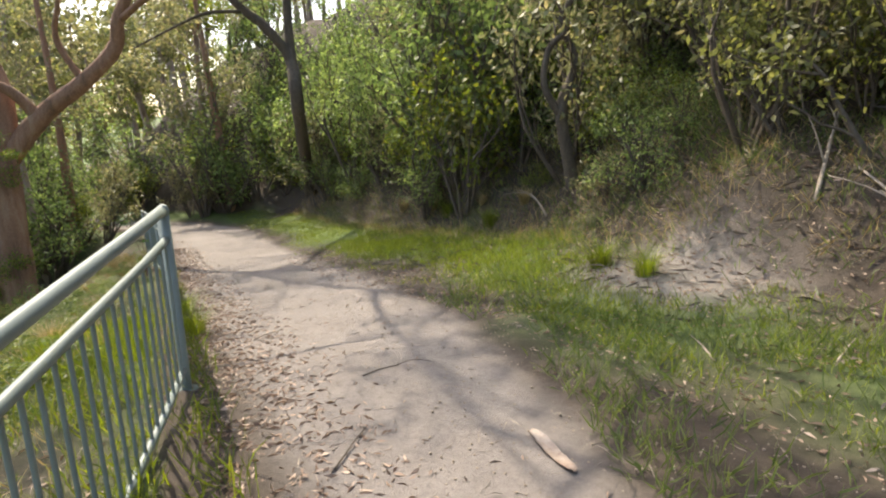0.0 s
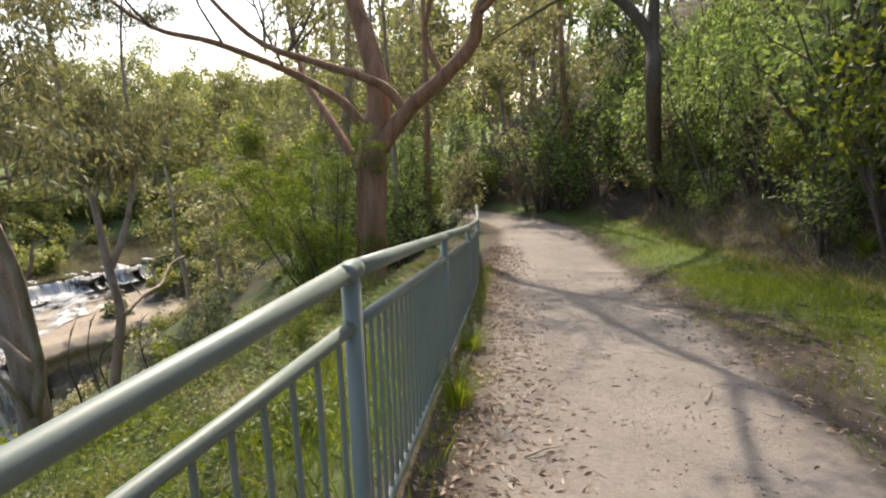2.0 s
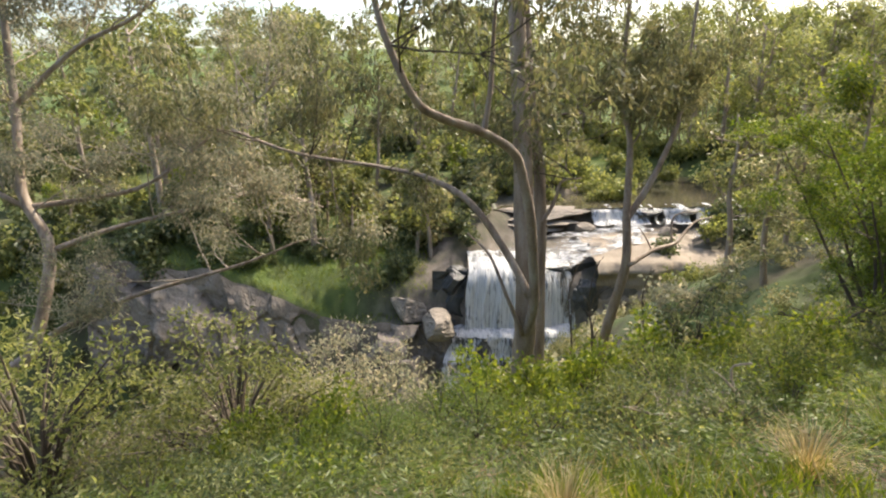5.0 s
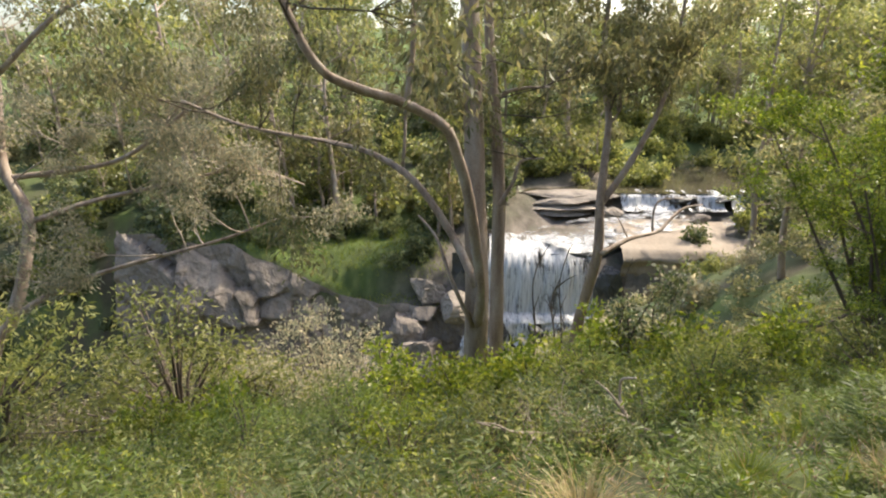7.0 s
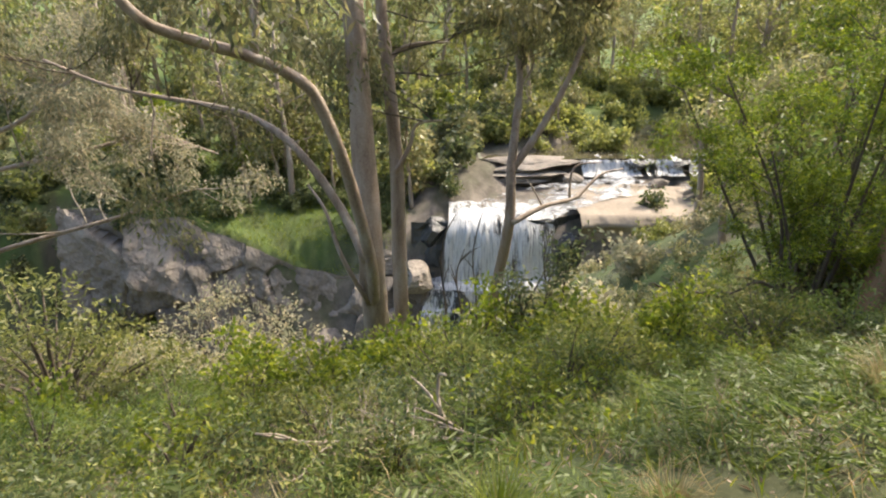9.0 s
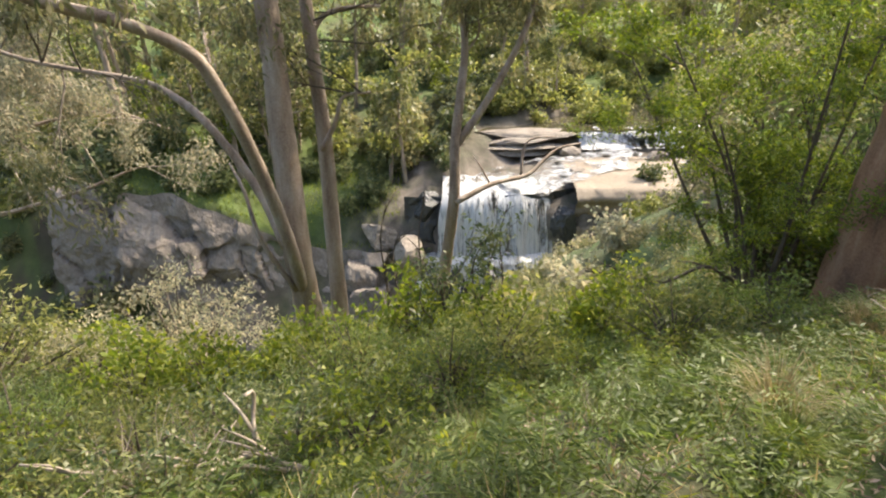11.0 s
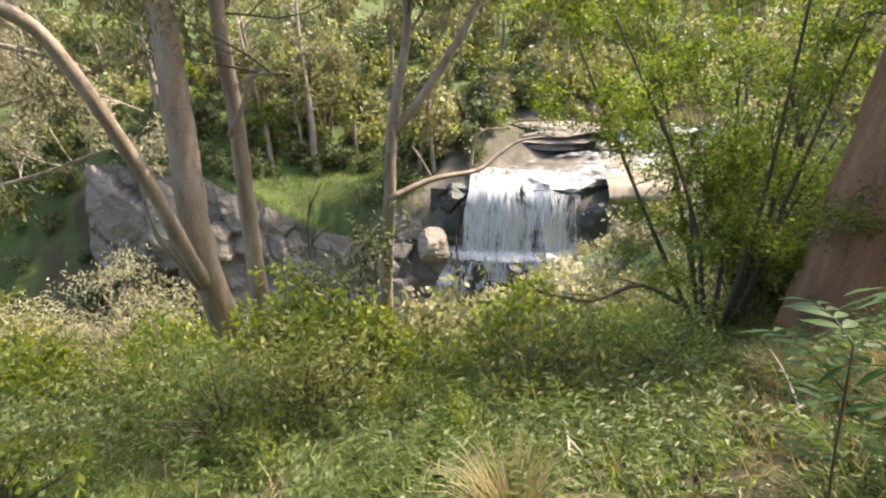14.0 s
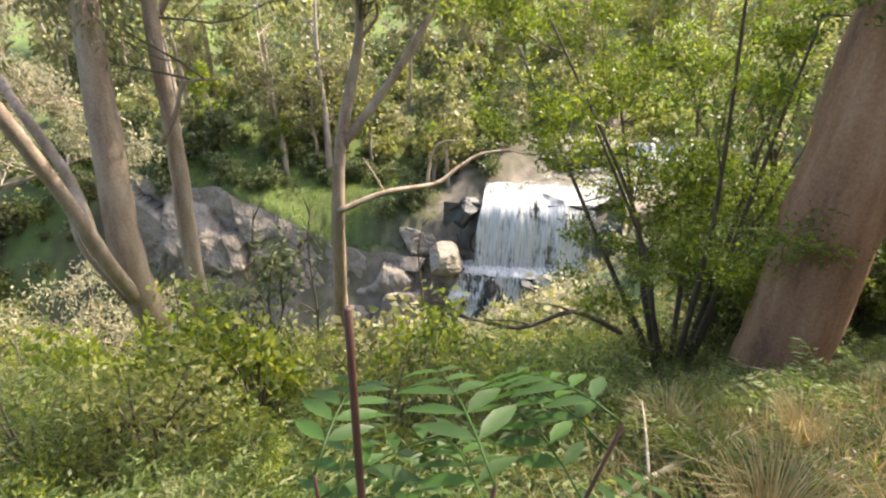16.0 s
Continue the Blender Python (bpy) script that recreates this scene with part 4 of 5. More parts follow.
def mound(name, label, seed, radius, height, leaf, clumps, group="", category="shrub", bark=None):
    """A rounded bush, leafy to the ground, with an uneven outline of tufts on short stems."""
    rng = random.Random(seed)
    ob = thing(name, (0, 0, 0), label, category, group)
    tips, geos = [], []
    for k in range(clumps):
        a, e = rng.uniform(0, 6.283), math.asin(rng.uniform(0.05, 1.0))
        d = Vector((math.cos(a) * math.cos(e), math.sin(a) * math.cos(e), math.sin(e)))
        r = (0.80 + 0.45 * noise.noise(d * 1.7 + Vector((seed, 0, 0)))) * rng.uniform(0.72, 1.08)
        p = Vector((d.x * radius * r, d.y * radius * r, d.z * height * r + 0.05))
        tips.append((p, d))
        if k % 3 == 0:
            geos.append(tube([Vector((0, 0, -0.1)), Vector((p.x * 0.35, p.y * 0.35, p.z * 0.6)), p], [0.014 * height + 0.004, 0.008 * height + 0.003, 0.003], 4, cap=False))
    part("stem", merge(geos), bark or M_BARK_DARK, ob)
    mat, per, rad, ln, w, droop = leaf
    part("foliage", foliage(tips, per, rad, ln, w, seed, droop), mat, ob)
    return ob


def make_far_tree(seed, height, mat, label, leaf=(7, 0.5, 0.125), name="gum_tree"):
    rng = random.Random(seed)
    ob = thing(name, (0, 0, 0), label, "tree", "trees across the gorge")
    lean = Vector((rng.uniform(-0.1, 0.1), rng.uniform(-0.1, 0.1), 1))
    line = [lean * (height * t) + Vector((rng.uniform(-0.2, 0.2), rng.uniform(-0.2, 0.2), -0.4 if t == 0 else 0)) for t in (0, 0.25, 0.5, 0.75, 0.95)]
    part("trunk", limb(line, 0.022 * height, 0.006 * height, 7, rng, 3), M_BARK, ob)
    pts = smooth_line(line, 6)
    starts = [(pts[rng.randint(int(len(pts) * 0.3), len(pts) - 1)], (rng.uniform(-1, 1), rng.uniform(-1, 1), rng.uniform(0, 0.8))) for _ in range(10)]
    geos, tips = sprays(starts, height * 0.22, 0.005 * height, 1, seed)
    part("branchwork", merge(geos), M_BARK, ob)
    part("crown", foliage(tips, leaf[0], height * 0.085, leaf[1], leaf[2], seed, 0.6), mat, ob)
    return ob


def scatter(protos, spots, scale, seed, tall=False):
    """Set copies of the prototypes on the ground; the first use of each is the prototype itself. tall: scale is the height in metres."""
    rng = random.Random(seed)
    height = [max(v.co.z for o in p.children for v in o.data.vertices) if tall else 1.0 for p in protos]
    used = set()
    for x, y in spots:
        k = rng.randrange(len(protos))
        sc = rng.uniform(*scale) / height[k]
        m = Matrix.LocRotScale((x, y, land(x, y) - 0.03), Euler((rng.uniform(-0.08, 0.08), rng.uniform(-0.08, 0.08), rng.uniform(0, 6.28))), (sc, sc, sc * rng.uniform(0.85, 1.15)))
        if k in used:
            copy_thing(protos[k], m)
        else:
            used.add(k)
            protos[k].matrix_basis = m
    for k, p in enumerate(protos):
        if k not in used:
            for o in (*p.children_recursive, p):
                bpy.data.objects.remove(o)


def spots_sd(n, s_range, d_range, seed, keep=None):
    rng = random.Random(seed)
    out = []
    while len(out) < n:
        s, d = rng.uniform(*s_range), rng.uniform(*d_range)
        if keep and not keep(s, d):
            continue
        p = place(s, d, 0)
        out.append((p.x, p.y))
    return out


def mesh_np(name, verts, quads, mat):
    """A mesh of quads from arrays."""
    me = bpy.data.meshes.new(name)
    n, q = len(verts), len(quads)
    me.vertices.add(n)
    me.vertices.foreach_set("co", np.asarray(verts, np.float32).reshape(-1))
    me.loops.add(q * 4)
    me.polygons.add(q)
    me.loops.foreach_set("vertex_index", np.asarray(quads, np.int32).reshape(-1))
    me.polygons.foreach_set("loop_start", np.arange(0, q * 4, 4, dtype=np.int32))
    me.update(calc_edges=True)
    me.materials.append(mat)
    return me


def strewn(name, verts, quads, mat, label, category):
    return tagged(new(name, mesh_np(name, verts, quads, mat)), label, category, kind="stuff")


def spread_points(n, s_range, d_range, rng, chance=None):
    """Random points of the plan in s and d, thinned by chance(s, d)."""
    s = rng.uniform(*s_range, n)
    d = rng.uniform(*d_range, n)
    if chance is not None:
        ok = rng.uniform(0, 1, n) < chance(s, d)
        s, d = s[ok], d[ok]
    x = FENCE_A.x + ALONG.x * s + ACROSS.x * d
    y = FENCE_A.y + ALONG.y * s + ACROSS.y * d
    return np.stack([x, y, land_all(x, y)[0]], -1)


def blades(points, height, width, rng, lean=0.45):
    d = rng.normal(size=points.shape) * lean
    d[:, 2] = 1.0
    v, f = leaves(points - np.array([0, 0, 0.01]), d, height, width, rng)
    return v, np.asarray(f)


def tile(proto_v, proto_f, points, scale, rng):
    """Copies of one piece of growth set at the points, in one mesh."""
    pv, pf = np.asarray([tuple(v) for v in proto_v]), np.asarray(proto_f)
    n = len(points)
    a = rng.uniform(0, 6.283, n)
    sc = rng.uniform(*scale, n)
    c, s = np.cos(a) * sc, np.sin(a) * sc
    v = np.empty((n, len(pv), 3))
    v[:, :, 0] = pv[None, :, 0] * c[:, None] - pv[None, :, 1] * s[:, None] + points[:, None, 0]
    v[:, :, 1] = pv[None, :, 0] * s[:, None] + pv[None, :, 1] * c[:, None] + points[:, None, 1]
    v[:, :, 2] = pv[None, :, 2] * sc[:, None] + points[:, None, 2]
    f = pf[None] + (np.arange(n) * len(pv))[:, None, None]
    return v.reshape(-1, 3), f.reshape(-1, 4)


def clear_view(x, y):
    """Whether a place lies outside the open view over the gorge to the falls."""
    if x > -19 or x < -84:
        return True
    t = (x + 3.5) / (-62 + 3.5)
    return not (6 + (-6 - 6) * t < y < 11 + (44 - 11) * t)


def fern_proto(seed, fronds, length, mat, name, label, category, group):
    """A rosette of arching fronds with paired leaflets."""
    rng = np.random.default_rng(seed)
    ob = thing(name, (0, 0, 0), label, category, group)
    c, d, stems = [], [], []
    for k in range(fronds):
        a = k * 2.4 + rng.uniform(-0.3, 0.3)
        ln = length * rng.uniform(0.7, 1.15)
        out = np.array([math.cos(a), math.sin(a), 0])
        side = np.array([-math.sin(a), math.cos(a), 0])
        lift = rng.uniform(0.55, 1.1)
        pts = [out * ln * t * (0.55 + 0.25 * t) + np.array([0, 0, ln * lift * (t - 0.55 * t * t)]) for t in np.linspace(0, 1, 12)]
        stems.append(tube([Vector(p) for p in pts[::3] + [pts[-1]]], [0.004] * 4 + [0.0015], 3, cap=False))
        for j in range(2, 12):
            for sg in (-1, 1):
                for q in range(2):
                    c.append(pts[j] + side * sg * 0.06 * q * (1 - j / 13) * length / 0.5 + rng.normal(size=3) * 0.008)
                    d.append(side * sg + out * 0.45 + np.array([0, 0, rng.uniform(-0.25, 0.2)]))
    part("stalk", merge(stems), M_FERN, ob)
    v, f = leaves(c, d, length * 0.14, length * 0.016, rng)
    part("frond", mesh_np("frond", v, f, mat), mat, ob)
    return ob


def tussock_proto(seed, n, height, mat, label, group="tussocks"):
    rng = np.random.default_rng(seed)
    ob = thing("grass_tussock", (0, 0, 0), label, "grass tussock", group)
    r = rng.uniform(0, 0.14, n) ** 0.8
    a = rng.uniform(0, 6.283, n)
    v, q = [], []
    for k in range(n):
        out = np.array([math.cos(a[k]), math.sin(a[k]), 0])
        side = np.array([-out[1], out[0], 0]) * 0.004
        h = height * rng.uniform(0.6, 1.1)
        reach = h * rng.uniform(0.15, 0.75)
        b = len(v)
        for t in (0, 0.4, 0.75, 1.0):
            p = out * (r[k] * 0.6 + reach * t * t) + np.array([0, 0, h * (t - 0.35 * t ** 3) - 0.02])
            w = side * (1 - 0.85 * t)
            v.extend((p - w, p + w))
        q.extend([(b + 2 * j, b + 2 * j + 1, b + 2 * j + 3, b + 2 * j + 2) for j in range(3)])
    part("blade_clump", mesh_np("blade_clump", v, q, mat), mat, ob)
    return ob


def build_growth():
    rng = random.Random(50)
    npr = np.random.default_rng(51)
    # gums across the gorge
    far = [make_far_tree(40 + k, h, mt, lb) for k, (h, mt, lb) in enumerate((
        (11, M_LEAF_FAR, "tall gum with a thin olive crown across the gorge"), (9, M_LEAF_GUM, "grey-green gum across the gorge"),
        (8, M_LEAF_OLIVE, "olive-leaved gum across the gorge"), (12, M_LEAF_FAR, "tall gum with a thin olive crown across the gorge"), (6, M_LEAF_BRIGHT, "young yellow-green gum across the gorge")))]
    spots = []
    while len(spots) < 285:
        x, y = rng.uniform(-190, -66), rng.uniform(-95, 150)
        course = 14.5 + min(max(0, -62 - x), 40) * 1.15
        if (x > -107 and abs(y - course) < 19) or not clear_view(x, y):
            continue
        if x < -120 and rng.random() < 0.35:
            continue
        spots.append((x, y))
    spots = spots[:215] + [(rng.uniform(-130, -86), rng.uniform(62, 125)) for _ in range(34)] + [(rng.uniform(-60, -28), rng.uniform(38, 75)) for _ in range(26)]
    sky_rng = random.Random(52)
    spots += [(sky_rng.uniform(-78, -67), sky_rng.uniform(-30, 5)) for _ in range(16)]
    spots += [(sky_rng.uniform(-150, -109), sky_rng.uniform(18, 120)) for _ in range(48)] + [(sky_rng.uniform(-290, -185), sky_rng.uniform(-130, 330)) for _ in range(70)]
    spots += [(sky_rng.uniform(-62, -34), sky_rng.uniform(40, 66)) for _ in range(14)]
    spots += [(sky_rng.uniform(-330, -150), sky_rng.uniform(-150, 330)) for _ in range(190)]
    tall = [make_far_tree(70 + k, 20, mt, "very tall gum with a high open crown beyond the river", (15, 0.55, 0.135)) for k, mt in enumerate((M_LEAF_GUM, M_LEAF_OLIVE))]
    scatter(tall, [(sky_rng.uniform(-118, -82), sky_rng.uniform(66, 118)) for _ in range(22)] + [(sky_rng.uniform(-118, -106), sky_rng.uniform(0, 66)) for _ in range(10)] + [(sky_rng.uniform(-70, -48), sky_rng.uniform(50, 80)) for _ in range(8)], (0.8, 1.2), 75)
    rest = [q for q in spots if q[0] < -118]
    scatter(far, [q for q in spots if q[0] >= -118], (0.75, 1.45), 51)
    for k, mt in enumerate((M_LEAF_FAR, M_LEAF_OLIVE)):
        rr = random.Random(150 + k)
        line = [Vector((0.15 * math.sin(3 * t + k), 0.1 * t, 11 * t - 0.4)) for t in (0, 0.3, 0.6, 1)]
        pts = smooth_line(line, 6)
        geos, tips = sprays([(pts[rr.randint(5, len(pts) - 1)], (rr.uniform(-1, 1), rr.uniform(-1, 1), rr.uniform(0, 0.8))) for _ in range(9)], 2.6, 0.05, 1, 152 + k)
        wood = np.array([(x, y, land(x, y) - 0.2) for x, y in rest[k::2]])
        stem_v, stem_f = tube(line, [0.2, 0.16, 0.11, 0.05], 5, cap=False)
        strewn("far_trunks", *tile(stem_v, stem_f, wood, (0.8, 1.7), np.random.default_rng(160 + k)), M_BARK, "pale trunks of the far wood", "trees")
        strewn("far_wood", *tile(*foliage(tips, 4, 1.0, 0.85, 0.24, 154 + k, 0.5), wood, (0.8, 1.7), np.random.default_rng(160 + k)), mt, "open gum wood and pasture trees on the far hillside", "trees")
    # scrub across the gorge, too many to count
    for k, (mt, lb, n) in enumerate(((M_LEAF_DARK, "dark scrub on the far side of the gorge", 220), (M_LEAF_OLIVE, "olive scrub on the far side of the gorge", 150), (M_LEAF_GUM, "grey-green scrub on the gorge sides", 150))):
        _, tips = make_shrub(60 + k, 2.6, 0.9, 8, None, 1)
        v, f = foliage(tips, 5, 0.64, 0.44, 0.15, 60 + k, 0.3)
        pts = []
        while len(pts) < n:
            x, y = rng.uniform(-118, -49), rng.uniform(-80, 105)
            course = 14.5 + min(max(0, -62 - x), 40) * 1.15
            if (abs(y - course) < 10 + 0.5 * max(0, -66 - x) and x > -104) or (-9 < y < 46 and x > -66) or (x > -56 and y > -14) or (-20 < y < 3 and x > -72):
                continue
            pts.append((x, y, land(x, y) - 0.2))
        strewn("far_scrub", *tile(v, f, np.array(pts), (0.8, 1.9), npr), mt, lb, "scrub")

    pond_rng = random.Random(78)
    _, tips = make_shrub(66, 2.6, 0.9, 8, None, 1)
    bank_pts = [(pond_rng.uniform(-100, -82), pond_rng.uniform(14, 33)) for _ in range(34)] + [(pond_rng.uniform(-114, -97), pond_rng.uniform(14, 46)) for _ in range(60)] + [(pond_rng.uniform(-116, -105), pond_rng.uniform(40, 95)) for _ in range(60)]
    strewn("far_scrub", *tile(*foliage(tips, 4, 0.64, 0.44, 0.15, 66, 0.3), np.array([(x, y, land(x, y) - 0.2) for x, y in bank_pts]), (0.7, 1.6), npr), M_LEAF_OLIVE, "olive scrub on the far bank of the upper pool", "scrub")
    shelf_pts = np.array([(x, y, land(x, y)) for x, y in ((pond_rng.uniform(-72, -60.6), pond_rng.uniform(-32, 3)) for _ in range(9000))])
    strewn("shelf_grass", *blades(shelf_pts, 0.55, 0.03, npr, 0.5), M_GRASS, "rank green grass on the shelf above the crag", "grass")
    crag_rng = random.Random(77)
    _, tips = make_shrub(64, 2.0, 0.9, 8, None, 1)
    v, f = foliage(tips, 5, 0.55, 0.36, 0.12, 64, 0.3)
    pts = [(x, y, land(x, y) - 0.2) for x, y in ((crag_rng.uniform(-76, -61.5), crag_rng.uniform(-36, 1)) for _ in range(150)) if not (-15 < y < -3 and x > -67)] + [(x, y, land(x, y) - 0.2) for x, y in ((crag_rng.uniform(-76, -48), crag_rng.uniform(-70, -33)) for _ in range(80))]
    strewn("far_scrub", *tile(v, f, np.array(pts), (0.45, 1.15), npr), M_LEAF_DARK, "dark bushes growing on the crags beside the falls", "scrub")

    # trees beyond the end of the track, above the bank and behind
    wood = [make_far_tree(80 + k, h, mt, "slender gum in the wood beyond the track", (18, 0.28, 0.058)) for k, (h, mt) in enumerate(((9, M_LEAF_GUM), (11, M_LEAF_OLIVE), (8, M_LEAF_FAR), (7, M_LEAF_BRIGHT)))]
    spots = spots_sd(46, (22, 60), (-20, 26), 53, lambda s, d: abs(d - float(bend(s)) - 1.4) > 2.2) + spots_sd(12, (-30, -9), (4, 24), 54) + spots_sd(9, (5, 22), (11, 22), 55)
    spots = [p for p in spots if clear_view(*p)] + [(-31, 23), (-33.5, 21.2), (-26, 19), (-29, 29), (-24, 25), (-36, 30), (-20, 22), (-22, 29)]
    scatter(wood, spots, (0.75, 1.3), 57)
    # pale straight trunks behind the big gum
    for k, (x, y, r, h) in enumerate(((-13.6, 20.2, 0.20, 13), (-13.6, 18.1, 0.15, 11), (-9.5, 24.5, 0.22, 14), (-17.5, 22, 0.2, 13))):
        b = Vector((x, y, land(x, y)))
        rr = random.Random(170 + k)
        line = [b + Vector((-0.05 * h * t + 0.2 * math.sin(3 * t + k), 0.06 * h * t, h * t - 0.3)) for t in (0, 0.15, 0.3, 0.5, 0.75, 1)]
        pts = smooth_line(line, 6)
        geos, tips = sprays([(pts[rr.randint(14, len(pts) - 1)], (rr.uniform(-1, 1), rr.uniform(-1, 1), rr.uniform(0, 0.7))) for _ in range(7)], 1.8, 0.03, 2, 180 + k)
        tree("gum_tree", b, [("trunk", line, r, 0.05, 10)], tips, (M_BARK_RED if k % 2 == 0 else M_BARK, M_BARK), "straight slender gum with smooth pale bark", (M_LEAF_GUM, 9, 0.5, 0.17, 0.028, 0.8), 190 + k, twigs=geos)

    # shrubs of the uphill bank
    bank = [shrub_thing("shrub", lb, "shrub", 90 + k, h, sp, n, lf, 2, "shrubs of the bank") for k, (lb, h, sp, n, lf) in enumerate((
        ("leafy mid-green shrub on the bank", 2.2, 0.8, 6, (M_LEAF_BANK, 7, 0.26, 0.125, 0.028, 0.2)),
        ("bright green shrub on the bank", 1.8, 0.8, 6, (M_LEAF_BRIGHT, 7, 0.24, 0.11, 0.03, 0.1)),
        ("fine-leaved green shrub on the bank", 2.4, 0.7, 6, (M_LEAF_BANK, 8, 0.28, 0.125, 0.02, 0.3)),
        ("grey-leaved shrub on the bank", 2.0, 0.9, 6, (M_LEAF_GUM, 7, 0.26, 0.135, 0.026, 0.3))))]
    spots = spots_sd(78, (3.4, 26), (5.6, 12), 58, lambda s, d: d > 5.6 + max(0, 5 - s) * 0.7 and not (2 < s < 4.5 and d < 6.8)) + spots_sd(34, (-5, 4), (6.6, 12), 59) + spots_sd(22, (20, 28), (-3, 7), 60, lambda s, d: abs(d - float(bend(s)) - 1.4) > 1.9)
    spots += spots_sd(26, (15.5, 27), (-7, -0.6), 71, lambda s, d: abs(d - float(bend(s)) - 1.4) > 1.9 and not (s < 17 and d > -5)) + spots_sd(30, (2.5, 18), (5.3, 7.2), 72, lambda s, d: not (1.5 < s < 4.8))
    scatter(bank, spots, (0.7, 1.6), 61)
    soft = [mound("bank_bush", lb, 230 + k, 0.9, 1.25, lf, 80, "rounded bushes of the bank") for k, (lb, lf) in enumerate((
        ("soft green bush at the foot of the bank", (M_LEAF_BRIGHT, 15, 0.25, 0.085, 0.016, 0.2)), ("fine green bush on the bank", (M_LEAF_BANK, 17, 0.26, 0.08, 0.013, 0.3)), ("grey-green bush on the bank", (M_LEAF_GUM, 15, 0.26, 0.09, 0.014, 0.3))))]
    scatter(soft, spots_sd(16, (-5, 2.5), (5.3, 7.0), 237, lambda s, d: abs(s + 0.2) > 1.1 or d > 6) + spots_sd(40, (2.2, 12), (5.9, 8.6), 233, lambda s, d: not (1.5 < s < 4.0 and d < 6.3)) + spots_sd(34, (-5.5, 3), (6.3, 10.5), 234) + spots_sd(12, (12, 20), (5.4, 7.0), 235), (0.5, 1.25), 236)
    thin = [shrub_thing("thin_shrub", "thin leggy shrub on the dry bank", "shrub", 99, 1.3, 0.7, 6, (M_LEAF_OLIVE, 9, 0.2, 0.07, 0.016, 0.2), 2, "shrubs of the dry bank"),
            shrub_thing("thin_shrub", "straggling grey shrub on the dry bank", "shrub", 98, 1.5, 0.8, 6, (M_LEAF_GUM, 8, 0.22, 0.08, 0.016, 0.4), 2, "shrubs of the dry bank")]
    scatter(thin, spots_sd(56, (-5.0, 5.0), (5.0, 10.5), 97, lambda s, d: d > 5.0 + 0.25 * abs(s + 1)), (0.7, 1.5), 68)
    # the slope below the fence
    slope = [shrub_thing("low_shrub", lb, "shrub", 110 + k, h, sp, n, lf, 2, "shrubs of the slope") for k, (lb, h, sp, n, lf) in enumerate((
        ("soft green wattle shrub below the fence", 0.8, 0.6, 5, (M_LEAF_BRIGHT, 9, 0.16, 0.07, 0.014, 0.2)),
        ("feathery green shrub below the fence", 0.9, 0.5, 5, (M_FERN, 10, 0.17, 0.085, 0.009, 0.3)),
        ("olive shrub with dry stems below the fence", 0.75, 0.6, 5, (M_LEAF_OLIVE, 8, 0.16, 0.07, 0.013, 0.2)),
        ("dark leafy shrub below the fence", 0.75, 0.6, 5, (M_LEAF_DARK, 9, 0.16, 0.08, 0.017, 0.1))))]
    spots = spots_sd(80, (-6, 17), (-9.5, -2.3), 62, lambda s, d: not (s > 11 and d > -4.2)) + spots_sd(34, (3.5, 11), (-6.5, -1.7), 69) + spots_sd(20, (-2, 4), (-4.5, -1.6), 70) + spots_sd(26, (-12, 20), (-15, -9), 63)
    scatter(slope, spots, (0.42, 0.9), 64, tall=True)
    side = []
    for k, (mt, lb) in enumerate(((M_LEAF_PALE, "grey-green scrub on the near gorge side"), (M_LEAF_OLIVE, "olive scrub on the near gorge side"))):
        _, tips = make_shrub(130 + k, 1.5, 0.7, 7, None, 1)
        v, f = foliage(tips, 5, 0.44, 0.27, 0.085, 130 + k, 0.3)
        pts = [(x, y, land(x, y) - 0.1) for x, y in spots_sd(150, (-34, 45), (-48, -12), 65 + k)]
        pts = [p for p in pts if clear_view(p[0], p[1]) or rng.random() < 0.5]
        strewn("near_scrub", *tile(v, f, np.array(pts), (0.7, 1.25), npr), mt, lb, "scrub")
    _, tips = make_shrub(135, 1.0, 0.8, 7, None, 1)
    v, f = foliage(tips, 5, 0.36, 0.19, 0.06, 135, 0.2)
    pts = [(x, y, land(x, y) - 0.05) for x, y in spots_sd(240, (10, 50), (-42, -6), 136)]
    strewn("near_scrub", *tile(v, f, np.array(pts), (0.55, 1.0), npr), M_LEAF_GUM, "low green scrub on the near gorge side", "scrub")
    dome = [mound("round_shrub", lb, 140 + k, 1.5, 1.7, lf, 150, "rounded canopies") for k, (lb, lf) in enumerate((
        ("rounded canopy of pale grey-green leaves", (M_LEAF_PALE, 34, 0.22, 0.07, 0.013, 0.2)), ("rounded canopy of olive leaves", (M_LEAF_OLIVE, 34, 0.22, 0.07, 0.013, 0.2))))]
    scatter(dome, [(-13.6, 0.6), (-15.0, -1.4), (-13.2, -2.6), (-15.6, 1.6), (-17.5, -4.5), (-12.2, -5.0), (-12.4, -0.6)], (1.3, 1.7), 67)
    feather = mound("feathery_bush", "soft feathery green bush on the slope", 158, 0.8, 0.95, (M_FERN, 22, 0.18, 0.075, 0.006, 0.2), 110, "feathery bushes")
    scatter([feather], [(-7.8, 4.3), (-7.5, 3.1), (-8.7, 3.8), (-8.2, 2.2), (-9.3, 2.9), (-8.1, 8.2), (-9.0, 7.2), (-9.4, 11.2)], (0.9, 1.3), 159)
    green_dome = mound("round_shrub", "rounded bright green shrub at the foot of the twin gum", 150, 0.8, 1.0, (M_LEAF_BRIGHT, 20, 0.17, 0.09, 0.02, 0.2), 90, "bright rounded shrubs")
